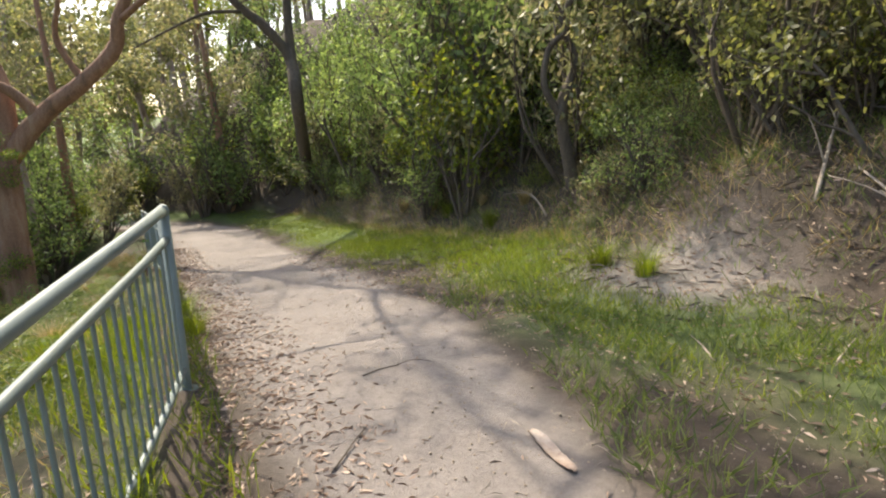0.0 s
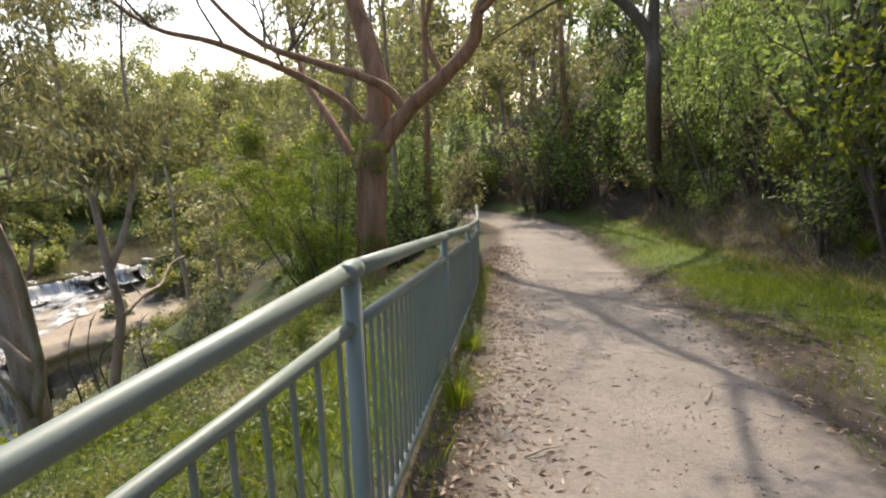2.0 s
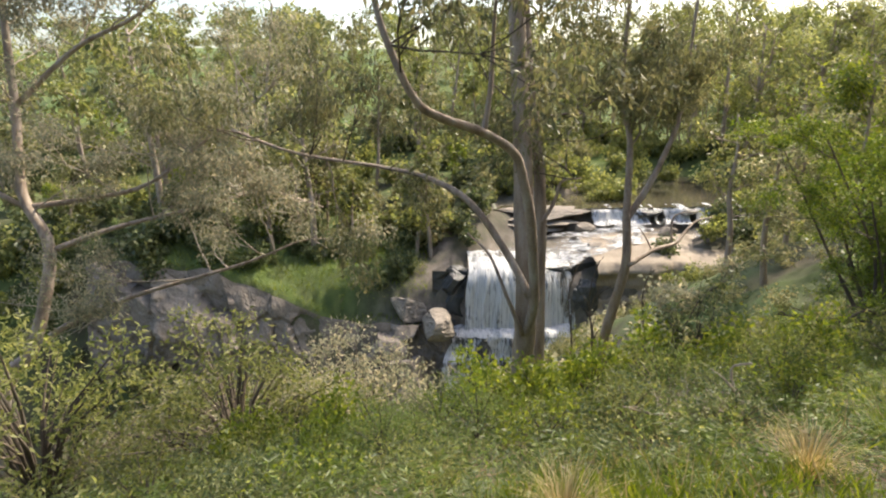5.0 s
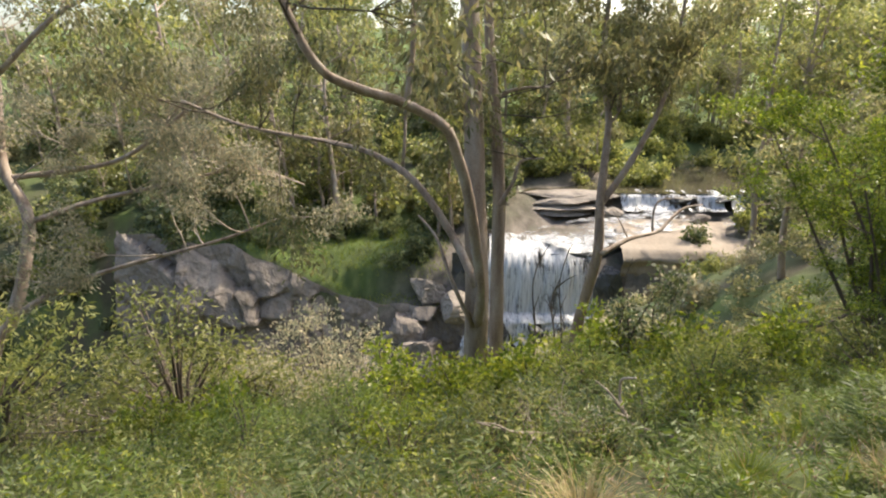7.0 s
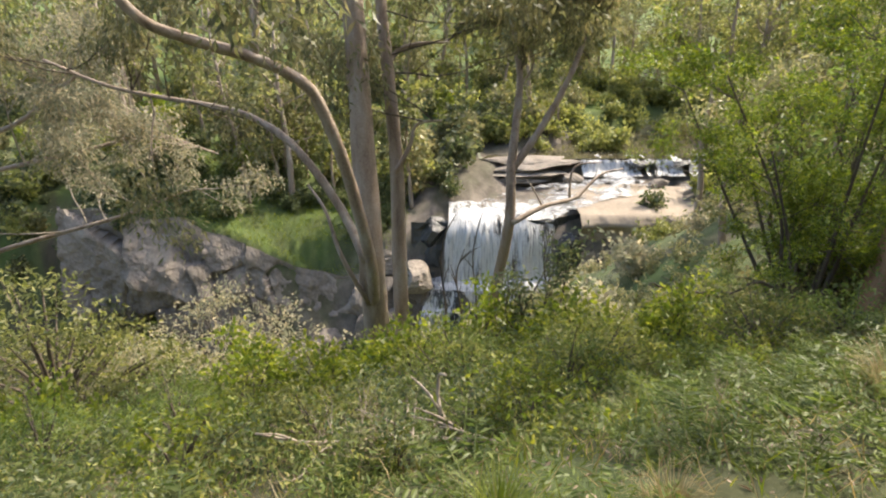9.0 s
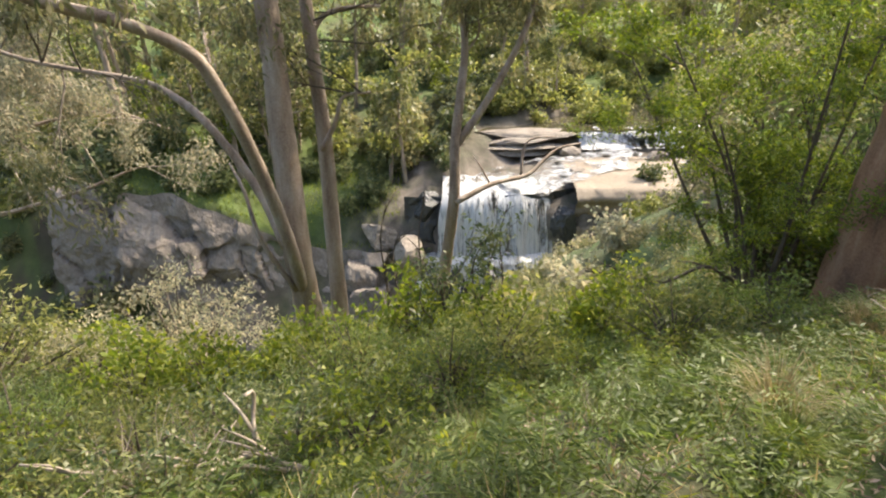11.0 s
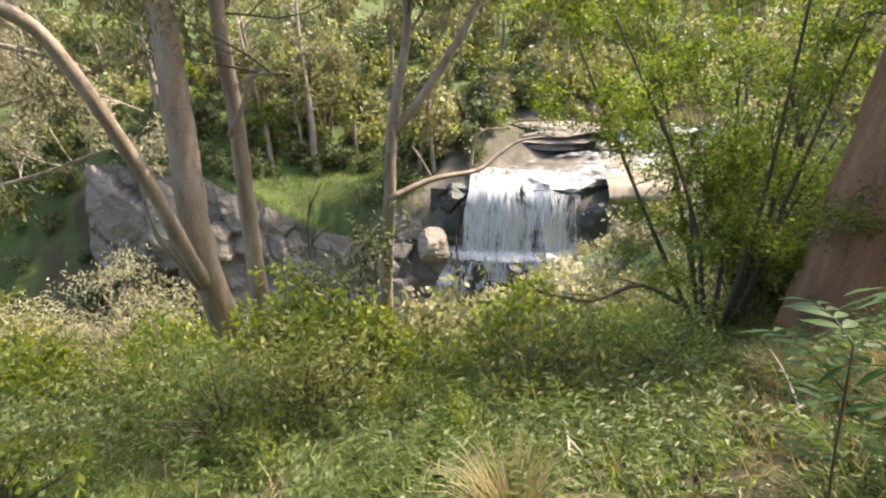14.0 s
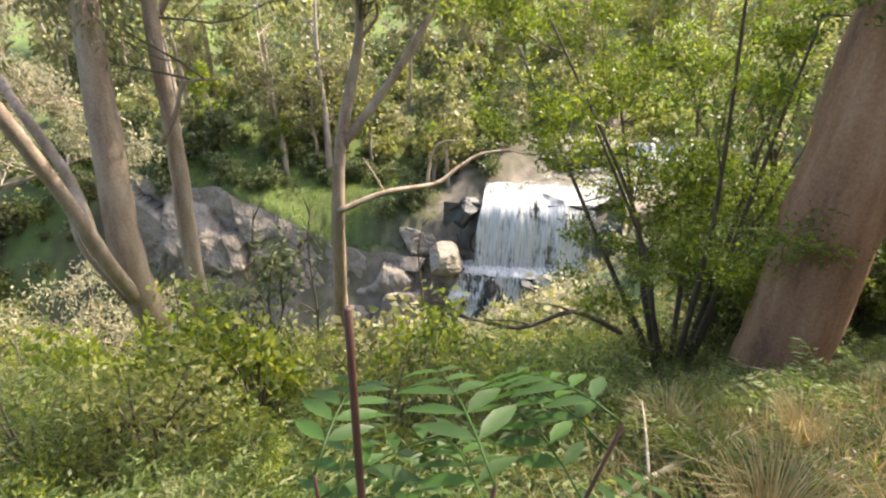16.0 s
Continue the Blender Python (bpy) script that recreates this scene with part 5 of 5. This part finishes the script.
    scatter([green_dome], [(-9.5, 5.45), (-10.3, 6.5), (-9.2, 4.5), (-10.6, 7.6), (-8.6, 2.2), (-9.2, 1.0), (-9.9, 8.8), (-10.6, 10.4), (-10.9, 5.6)], (0.85, 1.2), 151)
    slope_bush = [mound("slope_bush", lb, 160 + k, 0.75, 0.85, lf, 70, "bushes of the slope") for k, (lb, lf) in enumerate((
        ("dark leafy bush on the slope", (M_LEAF_DARK, 15, 0.18, 0.075, 0.016, 0.2)), ("olive bush on the slope", (M_LEAF_OLIVE, 15, 0.18, 0.065, 0.012, 0.2)),
        ("yellow-green bush on the slope", (M_LEAF_BRIGHT, 15, 0.18, 0.07, 0.014, 0.2)), ("deep green bush on the slope", (M_FERN, 16, 0.18, 0.07, 0.011, 0.2))))]
    scatter(slope_bush, spots_sd(74, (-5, 15), (-9.5, -3.0), 164, lambda s, d: not (s > 11.5 and d > -4.5)) + spots_sd(18, (5, 12), (-5.0, -2.4), 165), (0.65, 1.3), 166)
    dry_bush = [shrub_thing("dry_bush", "dead brown twiggy bush on the slope", "shrub", 154 + k, 0.9, 0.8, 9, (M_LITTER, 1, 0.12, 0.05, 0.008, 0.2), 2, "dead bushes", bark=M_TWIG) for k in range(2)]
    scatter(dry_bush, [(-7.0, 6.5), (-6.4, 6.2), (-7.4, 7.3), (-6.2, 4.6), (-6.9, 4.2), (-5.6, 3.9), (-7.6, 9.6), (-6.9, 9.2), (-8.2, 10.0), (-9.8, 11.6), (-8.9, 12.3)], (0.45, 0.8), 156, tall=True)
    sap = shrub_thing("sapling", "young dark green sapling on the slope", "sapling", 152, 2.0, 0.35, 3, (M_LEAF_DARK, 9, 0.2, 0.11, 0.022, 0.4), 2)
    sap.location = (-10.9, 8.3, land(-10.9, 8.3) - 0.05)

    # undergrowth that closes the slope between the larger shrubs
    for k, (mt, lb, n, ln, w) in enumerate(((M_LEAF_BRIGHT, "soft bright undergrowth covering the slope", 130, 0.055, 0.012), (M_FERN, "feathery green undergrowth covering the slope", 360, 0.065, 0.008), (M_LEAF_DARK, "dark green undergrowth covering the slope", 340, 0.06, 0.013), (M_LEAF_OLIVE, "olive undergrowth covering the slope", 150, 0.055, 0.011))):
        rr = random.Random(240 + k)
        tips = []
        for _ in range(34):
            q, e = rr.uniform(0, 6.283), math.asin(rr.uniform(0.1, 1.0))
            r = rr.uniform(0.7, 1.1)
            tips.append((Vector((math.cos(q) * math.cos(e) * 0.55 * r, math.sin(q) * math.cos(e) * 0.55 * r, math.sin(e) * 0.5 * r)), None))
        v, f = foliage(tips, 8, 0.17, ln, w, 244 + k, 0.1)
        low = [(x, y, land(x, y) - 0.05) for x, y in spots_sd(n, (-8, 21), (-15, -2.0), 248 + k, lambda s, d: not (s > 12.5 and d > -4.5) and rr.random() < (0.75 if d > -3.6 else 1.0 if d > -9 else 0.6))]
        strewn("undergrowth", *tile(v, f, np.array(low), (0.55, 1.25), npr), mt, lb, "undergrowth")

    # ferns and tussocks between the fence and the shrubs
    ferns = [fern_proto(200, 13, 0.55, M_FERN, "fern", "green bracken fern below the fence", "fern", "ferns of the slope"), fern_proto(201, 11, 0.42, M_FERN, "fern", "pale green bracken fern below the fence", "fern", "ferns of the slope")]
    spots = spots_sd(165, (-5, 14), (-4.6, -0.8), 202, lambda s, d: rng.random() < (0.65 if s < 3 else 0.8)) + spots_sd(34, (10, 17), (-6, -1.6), 203) + spots_sd(24, (7.5, 12.5), (-3.2, -1.0), 205) + spots_sd(44, (5.5, 11), (-3.0, -0.9), 206)
    scatter(ferns, spots, (0.6, 1.15), 204)
    green = tussock_proto(210, 240, 0.6, M_GRASS, "green arching grass tussock")
    dry = tussock_proto(211, 260, 0.55, M_STRAW, "dry straw-coloured grass tussock")
    scatter([green], [tuple(place(s, d).xy) for s, d in ((11.1, -1.5), (2.0, 0.16), (3.6, 0.14), (5.2, -1.4), (8.2, -1.0), (4.7, 5.3), (6.5, 5.4), (12.0, -2.4), (7.0, -2.2), (-0.2, 3.9), (0.6, 4.1), (9.6, -2.6))], (0.75, 1.1), 212)
    scatter([dry], [tuple(place(s, d).xy) for s, d in ((11.4, -2.1), (11.9, -1.6), (10.9, -1.0), (8.6, -1.3), (4.2, 5.7), (5.4, 5.6), (7.4, 5.5), (9.0, 5.5), (3.3, 6.2), (6.0, 6.4), (3.9, -1.3), (5.9, -1.0), (2.2, -1.6))], (0.7, 1.2), 213)

    # grass, dead leaves and twigs, too many to count
    def verge(s, d):
        x = FENCE_A.x + ALONG.x * s + ACROSS.x * d
        y = FENCE_A.y + ALONG.y * s + ACROSS.y * d
        cover = land_all(x, y)
        bare = np.clip(0.55 - 0.35 * (s + 0.4), 0, 0.75) * (d > 3.0)
        return np.clip((cover[2] * 0.9 + 0.12 + 0.35 * soft_noise(x * 2.4, y * 2.4)) * (1 - cover[1]) - bare * (0.5 + 0.8 * soft_noise(x * 3.1 + 4, y * 3.1)), 0, 1)
    pts = np.concatenate([spread_points(58000, (-4.5, 9), (2.7, 5.2), npr, verge), spread_points(16000, (9, 22), (2.7, 5.2), npr, verge)])
    strewn("weeds", *blades(np.concatenate([spread_points(36000, (-4.5, 2), (1.6, 6.8), npr, lambda s, d: (d > track_edge(s) - 0.05) * np.clip((0.30 + 0.6 * soft_noise(s * 2.1, d * 2.3)) * (1 - 1.2 * np.exp(-(((s + 0.2) / 1.3) ** 2 + ((d - 4.1) / 0.7) ** 2))), 0, 1)), spread_points(9000, (2, 16), (4.4, 6.5), npr), spread_points(26000, (-5, 3), (5.0, 9.5), npr, lambda s, d: np.clip(0.45 + 0.7 * soft_noise(s * 1.7 + 3, d * 1.9), 0, 1))]), 0.17, 0.005, npr, 0.7), M_FERN, "low weeds and rough grass at the foot of the bank", "weeds")
    strewn("verge_grass", *blades(pts, 0.11, 0.0035, npr), M_GRASS, "short bright green grass on the track's verge", "grass")
    pts = np.concatenate([spread_points(15000, (-4.5, 4), (-2.4, -0.12), npr, verge), spread_points(2600, (4, 14), (-3.0, -0.12), npr, verge), spread_points(1100, (-4, 10), (-0.1, 0.18), npr)])
    strewn("slope_grass", *blades(pts, 0.22, 0.005, npr, 0.5), M_GRASS, "long green grass below the fence", "grass")
    pts = np.concatenate([spread_points(4500, (-4, 14), (-4.5, -0.6), npr), spread_points(4000, (9.8, 14), (-3.5, -0.8), npr), spread_points(16000, (-4, 18), (4.6, 9), npr)])
    strewn("dry_stalks", *blades(pts, 0.28, 0.004, npr, 0.9), M_STRAW, "dry grass stalks and fine twigs on the slopes", "dry grass")

    def lying(pts, ln, w):
        d = npr.normal(size=pts.shape)
        d[:, 2] *= 0.10
        v, f = leaves(pts + np.array([0, 0, 0.005]), d, ln, w, npr)
        return v, np.asarray(f)
    edge = lambda s, d: np.clip(1.1 - d * 0.95, 0.03, 1)
    pts = np.concatenate([spread_points(7000, (-4, 16), (0.02, 2.6), npr, edge), spread_points(14000, (-3, 14), (0.02, 1.0), npr, lambda s, d: np.clip(1.15 - d * 1.15, 0.05, 1)), spread_points(6000, (-4.5, 3), (2.5, 6.0), npr), spread_points(2500, (3, 9), (2.4, 5.0), npr), spread_points(9000, (-4, 16), (4.4, 9), npr), spread_points(8000, (-3, 14), (-4.5, -0.2), npr), spread_points(3000, (7, 13), (-3.2, -0.3), npr)])
    strewn("leaf_litter", *lying(pts, 0.062, 0.0085), M_LITTER, "fallen gum leaves strewn over track and slopes", "leaf litter")
    pts = np.concatenate([spread_points(700, (-4, 10), (0.1, 2.7), npr), spread_points(1400, (-4, 8), (2.4, 7), npr), spread_points(1500, (-3, 14), (-4, -0.4), npr)])
    strewn("twig_litter", *lying(pts, 0.13, 0.003), M_TWIG, "small twigs strewn over track and slopes", "twigs")
    pts = spread_points(2600, (-4.5, 5), (3.3, 8.5), npr)
    strewn("bark_litter", *lying(pts, 0.24, 0.012), M_BARK_DARK, "dark strips of shed bark on the dry bank", "bark litter")
    # pebbles of the track
    pts = np.concatenate([spread_points(4200, (-4, 8), (0.3, 2.9), npr), spread_points(900, (-1.6, 1.2), (3.4, 4.9), npr)])
    bm = bmesh.new()
    bmesh.ops.create_cube(bm, size=0.008)
    pv, pf = [v.co.copy() for v in bm.verts], [[v.index for v in f.verts] for f in bm.faces]
    bm.free()
    strewn("pebbles", *tile(pv, pf, pts, (0.35, 1.6), npr), M_SLAB, "small pale stones on the track", "pebbles")


build_growth()


# ---------------------------------------------------------------- single small things
def stick(label, pts, r0, r1, seed, name="stick", mat=None, forks=0):
    rr = random.Random(seed)
    pts = [Vector(p) for p in pts]
    ob = thing(name, pts[0], label, name.replace("_", " "))
    inv = -pts[0]
    part("stem", limb([p + inv for p in pts], r0, r1, 7, rr, 4, 0.12), mat or M_TWIG, ob)
    line = smooth_line(pts, 4)
    for k in range(forks):
        j = rr.randint(len(line) // 4, len(line) - 2)
        d = ((line[j + 1] - line[j]).normalized() + Vector((rr.uniform(-0.8, 0.8), rr.uniform(-0.8, 0.8), rr.uniform(-0.1, 0.35)))).normalized()
        ln = rr.uniform(0.25, 0.6)
        part("side_branch", limb([line[j] + inv, line[j] + inv + d * ln * 0.5 + Vector((0, 0, 0.03)), line[j] + inv + d * ln], r0 * 0.5, r1 * 0.5, 5, rr, 3), mat or M_TWIG, ob)
    return ob


def on_ground(s, d, up=0.0):
    p = place(s, d)
    p.z += up
    return p


def build_small_things():
    # a curled strip of shed bark on the track
    a, b = on_ground(-1.60, 1.56, 0.012), on_ground(-2.02, 1.50, 0.012)
    ob = thing("bark_strip", a, "curled orange-brown strip of shed bark on the track", "bark")
    u, w = (b - a), Vector((ACROSS.x, ACROSS.y, 0)) * 0.034

    def strip(t, v):
        k = (1 - abs(2 * t - 1) ** 3)
        return u * t + w * v * (0.45 + 0.6 * k) + Vector((0, 0, 0.010 * v * v + 0.008 * math.sin(t * 7) + 0.004 + 0.003 * math.sin(t * 31 + v * 5)))
    bark = sheet(np.linspace(0, 1, 14), np.linspace(-1, 1, 7), strip)
    under = [p - Vector((0, 0, 0.006)) for p in bark[0]]
    part("bark", merge([bark, (under, [q[::-1] for q in bark[1]])]), M_BARK, ob)
    stick("thin dark stick on the gravel track", [on_ground(-0.39, 1.06, 0.008), on_ground(-0.36, 1.2, 0.014), on_ground(-0.34, 1.35, 0.008)], 0.006, 0.003, 1, mat=M_BARK_DARK, forks=1)
    stick("thin dark stick on the gravel track", [on_ground(-1.40, 0.56, 0.008), on_ground(-1.22, 0.72, 0.016), on_ground(-1.07, 0.85, 0.008)], 0.006, 0.003, 2, mat=M_BARK_DARK)
    for k, (s, d, ds, dd) in enumerate(((-1.6, 3.0, 0.35, 0.2), (-2.1, 3.4, 0.1, 0.4), (-0.9, 3.5, -0.3, 0.25), (-1.2, 4.0, 0.3, 0.3), (2.2, 1.9, 0.3, 0.15), (4.2, 0.8, 0.25, -0.2), (1.2, 0.6, 0.2, 0.25))):
        stick("dry fallen stick on the ground", [on_ground(s, d, 0.015), on_ground(s + ds * 0.5, d + dd * 0.5, 0.03), on_ground(s + ds, d + dd, 0.015)], 0.008, 0.004, 10 + k)
    # bare dead branches on the slope below the fence
    stick("bleached dead branch lying on the slope", [(-6.25, 8.05, -2.0), (-6.4, 7.75, -1.88), (-6.55, 7.4, -1.78), (-6.66, 7.04, -1.72), (-6.78, 6.9, -1.62), (-6.9, 6.89, -1.4), (-6.66, 6.94, -1.22)], 0.034, 0.010, 30, "dead_branch", forks=5)
    stick("bleached dead branch lying on the slope", [(-6.6, 7.2, -1.76), (-6.62, 6.6, -1.74), (-6.5, 6.0, -1.68), (-6.45, 5.6, -1.55)], 0.022, 0.008, 31, "dead_branch", forks=4)
    for k, (s, d, ds, dd) in enumerate(((6.5, -3.3, -1.2, 0.4), (9.0, -2.6, 1.0, -0.6), (9.6, -2.4, -0.4, 0.7), (10.3, -1.4, 1.0, -0.2), (5.0, -2.6, 0.9, -0.3), (12.6, -3.0, 0.9, 0.5), (13.4, -2.3, -0.8, -0.4), (3.2, 5.4, 1.3, 0.5), (2.0, 6.4, 0.6, 1.1), (-1.0, 5.0, 0.5, 1.2), (-2.2, 4.6, 1.0, 0.6))):
        stick("dry fallen branch on the slope", [on_ground(s, d, 0.03), on_ground(s + ds * 0.5, d + dd * 0.5, 0.16), on_ground(s + ds, d + dd, 0.06)], 0.02, 0.008, 40 + k, "dead_branch", forks=3)
    stick("dark crooked bare branch over the slope", [(-11.6, 12.6, -3.1), (-11.4, 12.0, -2.75), (-11.3, 11.4, -2.95), (-11.2, 10.8, -2.8), (-11.3, 10.2, -2.75)], 0.035, 0.012, 60, "dead_branch", M_BARK_DARK, 7)
    # bare thin saplings before the falls
    for k, (x, y, h) in enumerate(((-13.6, 6.9, 3.2), (-14.3, 7.6, 3.6), (-12.8, 7.2, 2.4), (-15.5, 9.4, 3.4))):
        z = land(x, y)
        stick("bare thin sapling on the slope", [(x, y, z - 0.1), (x - 0.1, y + 0.1, z + h * 0.4), (x - 0.25, y, z + h * 0.75), (x - 0.2, y + 0.15, z + h)], 0.03, 0.008, 70 + k, "bare_sapling", M_BARK_DARK, 6)

    # broad-leaved young tree reaching up beside the fence
    base = place(9.02, -0.34)
    ob = thing("young_tree", base, "young broad-leaved tree with long green leaflets by the fence", "sapling")
    rr = random.Random(80)

    def leaflet(at, along, flat, ln, w):
        """One pointed leaflet, folded along its rib."""
        side = along.cross(flat).normalized()
        rows = [(0.0, 0.0), (0.25, 0.8), (0.55, 1.0), (0.8, 0.55), (1.0, 0.0)]
        verts, faces = [], []
        for t, k in rows:
            mid = at + along * ln * t - flat * ln * 0.18 * t * t
            verts.extend((mid + side * w * k + flat * w * 0.25 * k, mid, mid - side * w * k + flat * w * 0.25 * k))
        for i in range(4):
            faces.extend(((3 * i, 3 * i + 1, 3 * i + 4, 3 * i + 3), (3 * i + 1, 3 * i + 2, 3 * i + 5, 3 * i + 4)))
        return verts, faces

    def frond(start, along, ln):
        """A compound leaf: a thin stalk with paired leaflets."""
        pts = [start + along * ln * t + Vector((0, 0, -0.35 * ln * t * t)) for t in (0, 0.25, 0.5, 0.75, 1.0)]
        part("leaf_stalk", tube(pts, [0.0025, 0.0022, 0.002, 0.0016, 0.001], 5), M_YOUNG_LEAF, ob)
        line = smooth_line(pts, 4)
        for j in range(4, len(line), 3):
            run = (line[j] - line[j - 1]).normalized()
            flat = (Vector((0, 0, 1)) - run * run.z).normalized()
            out = run.cross(flat)
            for sg in (-1, 1):
                go = (out * sg + run * 0.75 + Vector((0, 0, rr.uniform(-0.2, 0.1)))).normalized()
                part("leaflet", leaflet(line[j], go, flat, rr.uniform(0.075, 0.11), rr.uniform(0.012, 0.017)), M_YOUNG_LEAF, ob)
    tops = ((9.07, -0.19, 0.34), (9.26, -0.34, -0.04), (9.50, -0.40, -0.06), (9.05, -0.52, -0.12))
    for k, (s, d, z) in enumerate(tops):
        top = place(s, d, z) - base
        line = [Vector((0, 0, -0.1)), top * 0.3 + Vector((0.02, 0, 0.10)), top * 0.65 + Vector((-0.02, 0.01, 0.07)), top]
        part("stem", limb(line, 0.008 if k == 0 else 0.005, 0.003, 7, rr, 5), M_STEM_RED, ob)
        pts = smooth_line(line, 8)
        for j in ((8, 10, 12) if k == 0 else (15, 18, 21, 23, 24)):
            go = Vector((-0.75 + rr.uniform(-0.5, 0.3), rr.uniform(-0.9, 0.9), rr.uniform(-0.05, 0.35))).normalized()
            frond(pts[j], go, rr.uniform(0.22, 0.34))


build_small_things()
